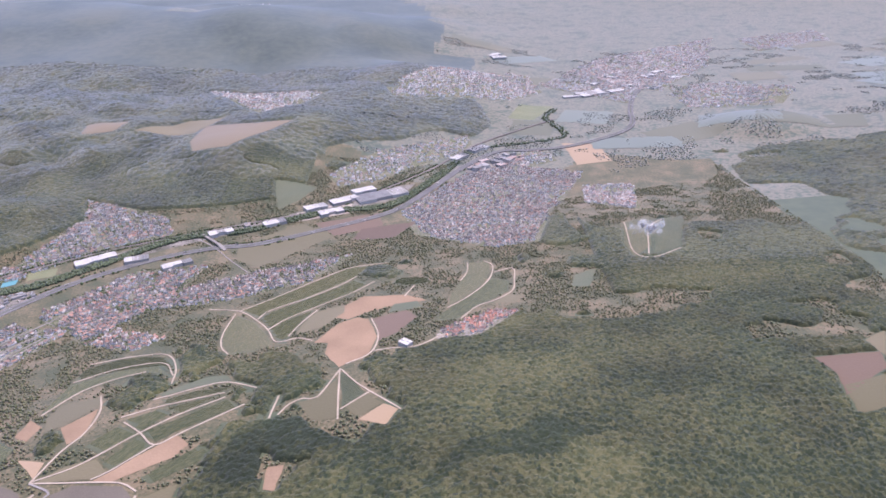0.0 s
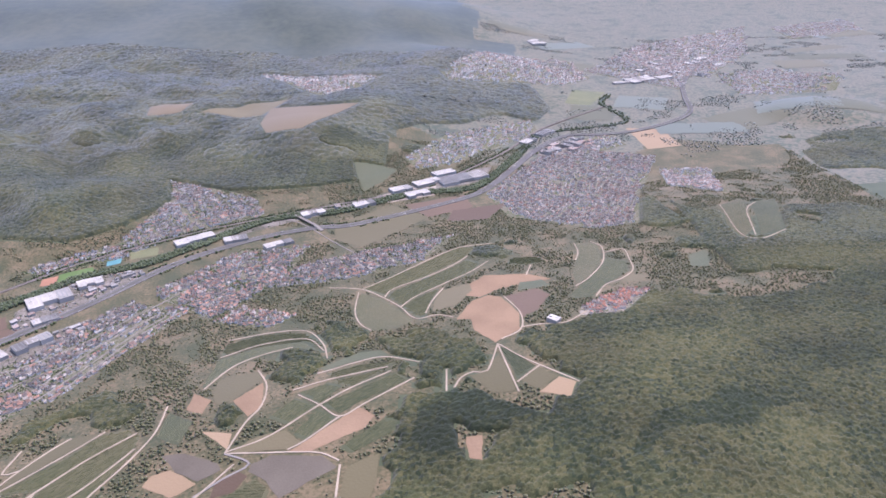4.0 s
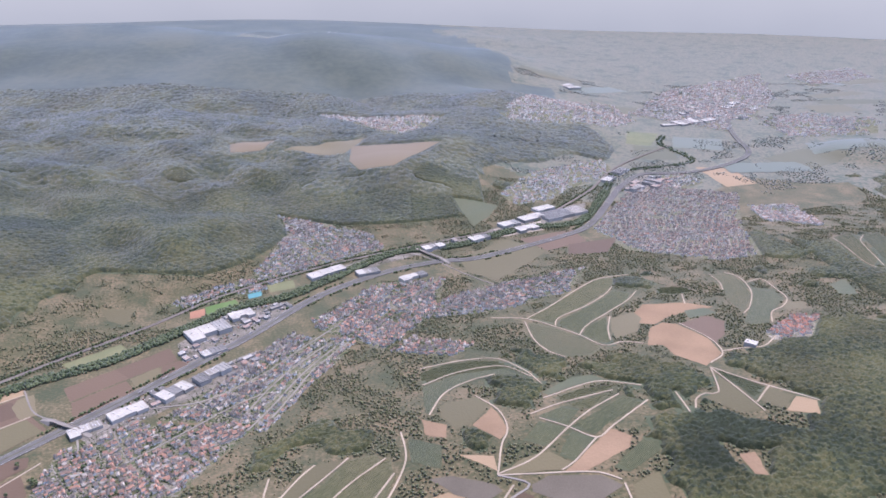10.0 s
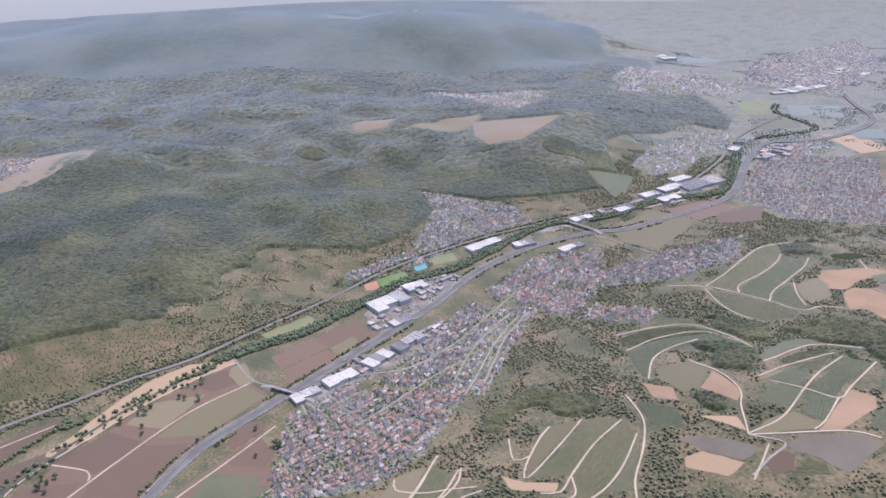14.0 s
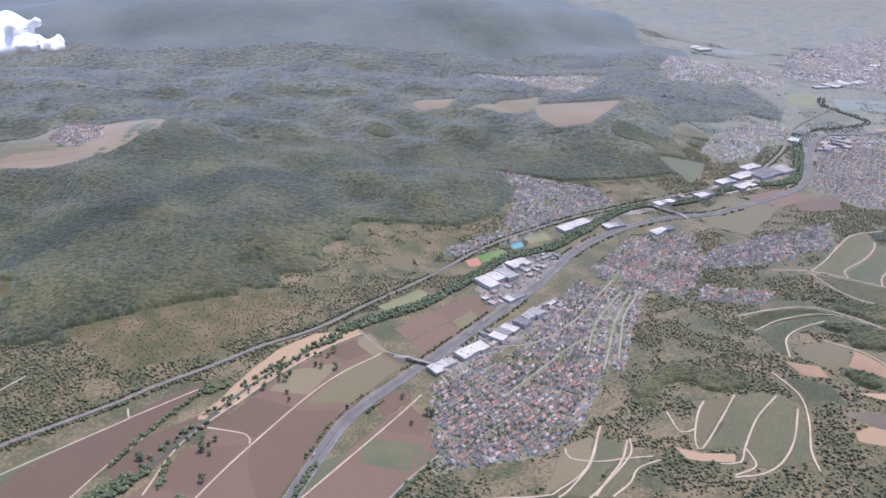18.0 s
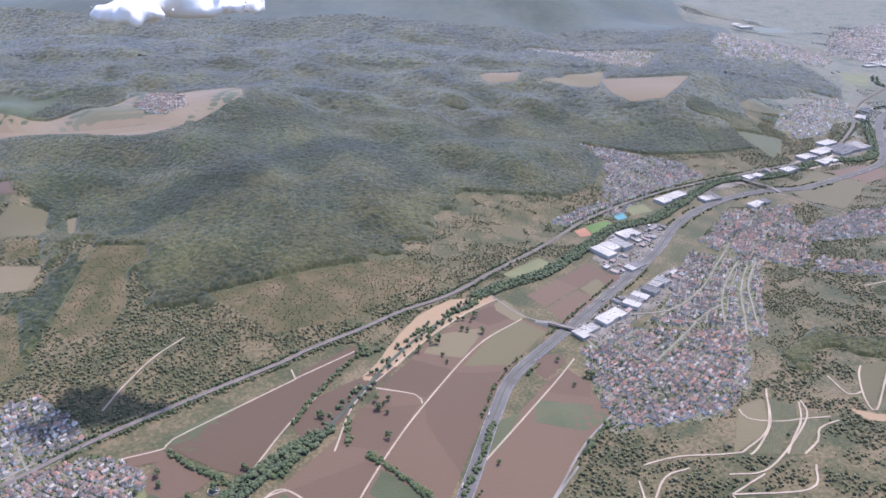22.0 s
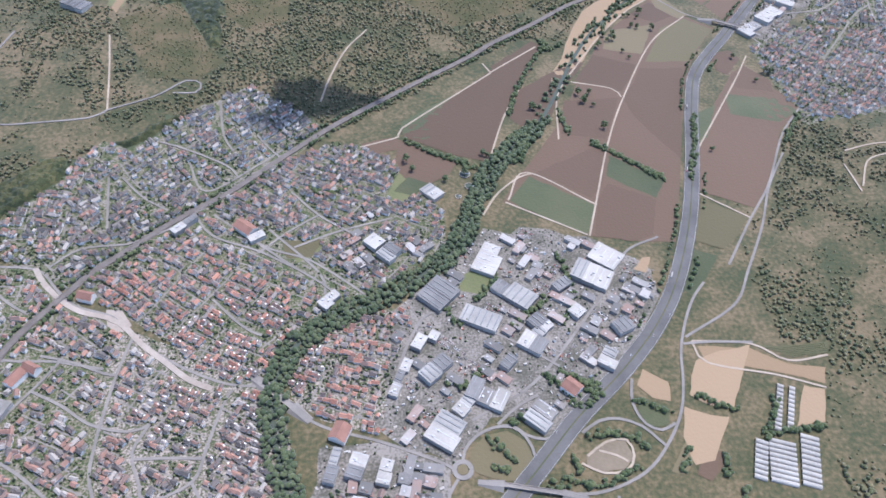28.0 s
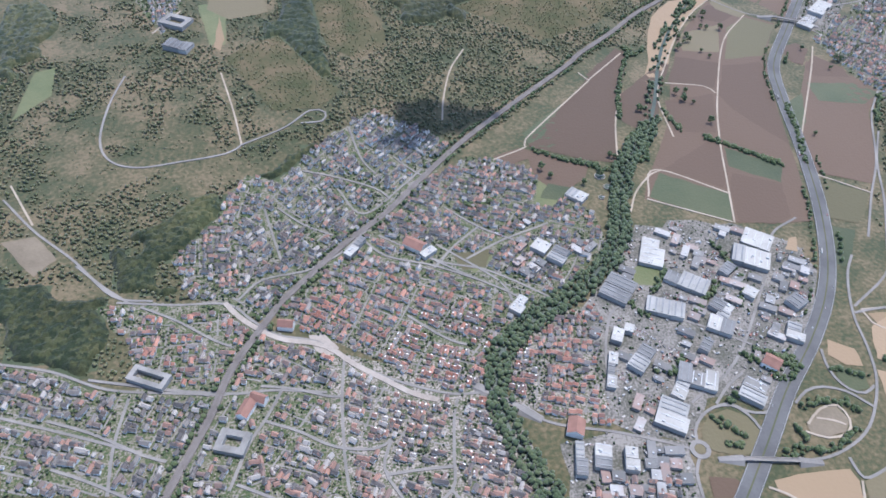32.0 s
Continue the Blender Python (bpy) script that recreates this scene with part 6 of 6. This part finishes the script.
# orchards and scrub on the slopes: thickets with dry openings
x, y = jitter(-740, 1150, 120, 1300, 2.95)
z = height(x, y)
nse = wave(x + 500, y, 42) * 0.4 + wave(x, y + 300, 17) * 0.35 + wave(x + 90, y, 8) * 0.25
thick = np.clip((nse - 0.36 + 0.17 * ((x < -200) & (x > -420) & (y > 430) & (y < 600))) / 0.16, 0, 1)
keep = (wooded(x, y) < 0.5) & clear(x, y, 1.0) & ((z > 1.5) | ((y > 560) & (x < 160) & (y > 1.12 * x + 700)) | (x < -560) | ((x > -75) & (y < 430)) | (y < 90)) & (rng.random(len(x)) < 0.16 + 0.7 * thick)
x, y, thick = x[keep], y[keep], thick[keep]
size = rng.uniform(0.4, 0.8, len(x)) + thick * rng.uniform(0.1, 1.1, len(x))
for sel, coarse in ((y < 300, False), (y >= 300, True)):
    crowns("orchard_trees", x[sel], y[sel], size[sel], CROWN_DRY, "scattered orchard trees and scrub on dry slopes", tall=0.7, squash=0.8, coarse=coarse)
# gardens
x, y = jitter(-700, 600, 60, 1130, 2.2)
built = np.zeros((1500, 1800), bool)
for _, px, py, _, _ in PLOTS:
    i, j = int(px + 760), int(py + 60)
    if 1 < i < 1498 and 1 < j < 1798:
        built[i - 1:i + 2, j - 1:j + 2] = True
works = [10 + n for n, d in enumerate(DISTRICTS) if d[0] == "works"]
here = covered(x, y)
open_spot = ~built[np.clip(x + 760, 0, 1499).astype(int), np.clip(y + 60, 0, 1799).astype(int)]
keep = (here >= 10) & open_spot & (rng.random(len(x)) < np.where(np.isin(here, works), 0.17, 0.16 + 0.62 * wave(x, y, 22)))
x, y = x[keep], y[keep]
crowns("garden_trees", x, y, rng.uniform(0.4, 0.95, len(x)) * (0.7 + 0.7 * wave(x, y, 22)), CROWN, "green garden trees and hedges between houses", lumps=1, tall=1.0, coarse=True)
# orchard rows on the brown meadows
for kind_of, poly in FIELDS:
    if kind_of == "orchard":
        p = np.array(poly)
        x, y = np.meshgrid(np.arange(p[:, 0].min(), p[:, 0].max(), 3.2), np.arange(p[:, 1].min(), p[:, 1].max(), 3.8))
        x, y = x.ravel() + rng.uniform(-1.3, 1.3, x.size), y.ravel() + rng.uniform(-1.7, 1.7, x.size)
        k = inside(poly, x, y) & (rng.random(len(x)) < 0.25 + 0.95 * wave(x, y, 14))
        crowns("orchard_rows", x[k], y[k], rng.uniform(0.5, 0.95, k.sum()), CROWN_DRY, "small fruit trees in rows on dry grass", tall=0.9)
# belts along the river, the railway and the highway
bx, by, br = [], [], []
for kind_of, pts in RIVERS:
    line = smooth_line(pts, 2.6)
    nn = normals_of(line)
    for off in (-6.6, -5.0, -3.4, -1.9, 1.9, 3.4, 5.0, 6.6):
        q = line + nn * (off + rng.uniform(-1.2, 1.2, len(line)))[:, None] + rng.uniform(-1, 1, line.shape)
        k = (rng.random(len(q)) < np.where(q[:, 1] > 1270, 0.22, 0.94)) & ((q[:, 1] < 440) | (q[:, 1] > 650) | (rng.random(len(q)) < 0.14)) & (covered(q[:, 0], q[:, 1]) != 2) & (covered(q[:, 0], q[:, 1]) != 4)
        bx.append(q[k, 0]), by.append(q[k, 1]), br.append(rng.uniform(1.0, 2.2, k.sum()))
crowns("river_trees", np.concatenate(bx), np.concatenate(by), np.concatenate(br), CROWN_DARK, "dense belt of dark green trees along the river", lumps=2, tall=1.2, squash=1.1)
bx, by, br = [], [], []
for kind_of, pts in ROADS:
    if kind_of in ("rail", "motorway"):
        line = smooth_line(pts, 3.2)
        nn = normals_of(line)
        d = 3.6 if kind_of == "rail" else 8.2
        for side in (-1, 1):
            q = line + nn * side * (d + rng.uniform(0, 2, len(line)))[:, None]
            k = (wave(q[:, 0] + 90 * side, q[:, 1], 40) > (0.24 if kind_of == "rail" else 0.55)) & (covered(q[:, 0], q[:, 1]) != 4) & (covered(q[:, 0], q[:, 1]) != 2) & (q[:, 1] < 1300)
            bx.append(q[k, 0]), by.append(q[k, 1]), br.append(rng.uniform(0.9, 1.9, k.sum()))
for line in HEDGES:
    q = smooth_line(line, 2.0)
    q = np.repeat(q, 2, 0) + rng.normal(0, 1.1, (2 * len(q), 2))
    bx.append(q[:, 0]), by.append(q[:, 1]), br.append(rng.uniform(0.9, 2.0, len(q)))
crowns("hedge_trees", np.concatenate(bx), np.concatenate(by), np.concatenate(br), CROWN, "hedges and trees along the railway and highway", lumps=2, tall=0.9)

# ---------------------------------------------------------------- single trees in the fields
def tree(tall):
    base = new("tree")
    tagged(base, "single broad green tree at the edge of a field", "tree", "single trees in the fields")
    n, rows = 7, [(0.0, 0.22), (0.25, 0.15), (0.55, 0.10)]
    v = [(r * tall * 0.16 * math.cos(6.283 * k / n), r * tall * 0.16 * math.sin(6.283 * k / n), h * tall) for h, r in rows for k in range(n)]
    f = [(i * n + k, i * n + (k + 1) % n, (i + 1) * n + (k + 1) % n, (i + 1) * n + k) for i in range(2) for k in range(n)]
    part("trunk", mesh_of("trunk", v, f, [BARK]), base)
    m = 26
    ang, hh = rng.uniform(0, 6.28, m), rng.uniform(0.4, 0.95, m)
    rad = tall * 0.36 * np.sqrt(np.clip(1 - ((hh - 0.62) / 0.4) ** 2, 0.05, 1)) * rng.uniform(0.3, 1, m)
    size = tall * rng.uniform(0.10, 0.17, m)
    v, f = scatter(ico, ICO_F, np.cos(ang) * rad, np.sin(ang) * rad, hh * tall, size, size, size * 0.85, ang)
    v += rng.normal(0, 1, v.shape) * tall * 0.02
    part("crown", mesh_of("crown", v, f, [CROWN]), base)
    return base


tree_kinds = [tree(7.0), tree(5.5), tree(4.5)]
spots = 0
for cx, cy, spread, n in ((-150, 472, 5, 6), (-195, 455, 6, 5), (-110, 560, 12, 9), (-70, 605, 14, 9), (-255, 385, 10, 4), (-140, 430, 4, 2), (-290, 395, 12, 4), (-60, 430, 10, 4), (30, 520, 14, 5)):
    for _ in range(n):
        x, y = cx + rng.normal(0, spread), cy + rng.normal(0, spread)
        if covered(x, y) in (2, 3, 4):
            continue
        m = Matrix.Translation((x, y, float(height(x, y)) + 0.2)) @ Matrix.Rotation(rng.uniform(0, 6.28), 4, "Z")
        if spots < 3:
            tree_kinds[spots].matrix_basis = m
        else:
            copy_thing(tree_kinds[spots % 3], m)
        spots += 1


# ---------------------------------------------------------------- clouds below the flight level
def cloud(name, at, size, lumps, label, mat):
    n = lumps
    u, v, w = np.clip(rng.normal(0, 0.36, n), -0.75, 0.75), np.clip(rng.normal(0, 0.22, n), -0.5, 0.5), np.abs(rng.normal(0, 0.2, n))
    r = rng.uniform(0.16, 0.26, n) * np.clip(1.25 - 1.1 * np.hypot(u, v), 0.45, 1)
    bm = bmesh.new()
    for k in range(n):
        bmesh.ops.create_icosphere(bm, subdivisions=2, radius=float(r[k]) * size, matrix=Matrix.Translation((float(u[k]) * size * 1.5, float(v[k]) * size, float(w[k]) * size)))
    for vert in bm.verts:
        d = Vector((noise.noise(vert.co / size * 5), noise.noise(vert.co / size * 5 + Vector((9, 0, 0))), noise.noise(vert.co / size * 5 + Vector((0, 9, 0)))))
        vert.co += d * size * 0.03
    me = bpy.data.meshes.new(name)
    bm.to_mesh(me)
    bm.free()
    me.materials.append(mat)
    me.polygons.foreach_set("use_smooth", np.ones(len(me.polygons), bool))
    ob = thing(name, me, label, "cloud")
    if size > 10:
        skin = ob.modifiers.new("skin", "REMESH")
        skin.mode, skin.voxel_size, skin.use_smooth_shade = "VOXEL", size * 0.05, True
        soft = ob.modifiers.new("soft", "SMOOTH")
        soft.factor, soft.iterations = 0.9, 30
    ob.location = at
    return ob


cloud("cloud", (-285, 537, 301), 40, 120, "white billowing cloud drifting over the wooded hills", CLOUD)
cloud("cloud", (-317, 509, 297), 26, 60, "white ragged lower part of a cloud over the hills", CLOUD)
cloud("cloud", (-249, 536, 300), 20, 50, "white tapering end of a cloud over the hills", CLOUD)
cloud("small_cloud", (759, 267, 315), 6.5, 30, "small thin white wisp of cloud over the valley", CLOUD_THIN)


# ---------------------------------------------------------------- patchwork of the distant plain
far_count = 0
while far_count < 32:
    x, y = rng.uniform(500, 2200), rng.uniform(1350, 2500)
    if west_of(x, y) or bool(far_wood(np.array(x), np.array(y))) or covered(x, y) or any(inside(d[2], np.array(x), np.array(y)) for d in DISTRICTS):
        continue
    a, sx, sy = rng.uniform(-0.5, 0.5), rng.uniform(40, 100), rng.uniform(25, 60)
    quad = [(x + u * sx * math.cos(a) - v * sy * math.sin(a), y + u * sx * math.sin(a) + v * sy * math.cos(a)) for u, v in ((-1, -1), (1, -0.9), (0.95, 1), (-1, 0.9))]
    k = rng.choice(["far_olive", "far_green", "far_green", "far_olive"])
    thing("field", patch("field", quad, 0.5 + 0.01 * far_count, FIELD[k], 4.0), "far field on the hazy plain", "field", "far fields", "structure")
    far_count += 1
x, y = jitter(500, 2400, 1250, 2400, 6)
keep = (wave(x, y, 90) * 0.5 + wave(x, y, 30) * 0.5 > 0.62) & ~west_of(x, y)
crowns("far_copses", x[keep], y[keep], rng.uniform(0.9, 2.2, keep.sum()), CROWN_HAZED, "scattered copses and hedges on the far plain", tall=0.4, squash=0.6)


# ---------------------------------------------------------------- glowing backdrop: hazy distance painted in emission past the plain
glow = bpy.data.materials.new("hazy distance")
glow.use_nodes = True
gn, gl = glow.node_tree.nodes, glow.node_tree.links.new
gn.remove(gn["Principled BSDF"])
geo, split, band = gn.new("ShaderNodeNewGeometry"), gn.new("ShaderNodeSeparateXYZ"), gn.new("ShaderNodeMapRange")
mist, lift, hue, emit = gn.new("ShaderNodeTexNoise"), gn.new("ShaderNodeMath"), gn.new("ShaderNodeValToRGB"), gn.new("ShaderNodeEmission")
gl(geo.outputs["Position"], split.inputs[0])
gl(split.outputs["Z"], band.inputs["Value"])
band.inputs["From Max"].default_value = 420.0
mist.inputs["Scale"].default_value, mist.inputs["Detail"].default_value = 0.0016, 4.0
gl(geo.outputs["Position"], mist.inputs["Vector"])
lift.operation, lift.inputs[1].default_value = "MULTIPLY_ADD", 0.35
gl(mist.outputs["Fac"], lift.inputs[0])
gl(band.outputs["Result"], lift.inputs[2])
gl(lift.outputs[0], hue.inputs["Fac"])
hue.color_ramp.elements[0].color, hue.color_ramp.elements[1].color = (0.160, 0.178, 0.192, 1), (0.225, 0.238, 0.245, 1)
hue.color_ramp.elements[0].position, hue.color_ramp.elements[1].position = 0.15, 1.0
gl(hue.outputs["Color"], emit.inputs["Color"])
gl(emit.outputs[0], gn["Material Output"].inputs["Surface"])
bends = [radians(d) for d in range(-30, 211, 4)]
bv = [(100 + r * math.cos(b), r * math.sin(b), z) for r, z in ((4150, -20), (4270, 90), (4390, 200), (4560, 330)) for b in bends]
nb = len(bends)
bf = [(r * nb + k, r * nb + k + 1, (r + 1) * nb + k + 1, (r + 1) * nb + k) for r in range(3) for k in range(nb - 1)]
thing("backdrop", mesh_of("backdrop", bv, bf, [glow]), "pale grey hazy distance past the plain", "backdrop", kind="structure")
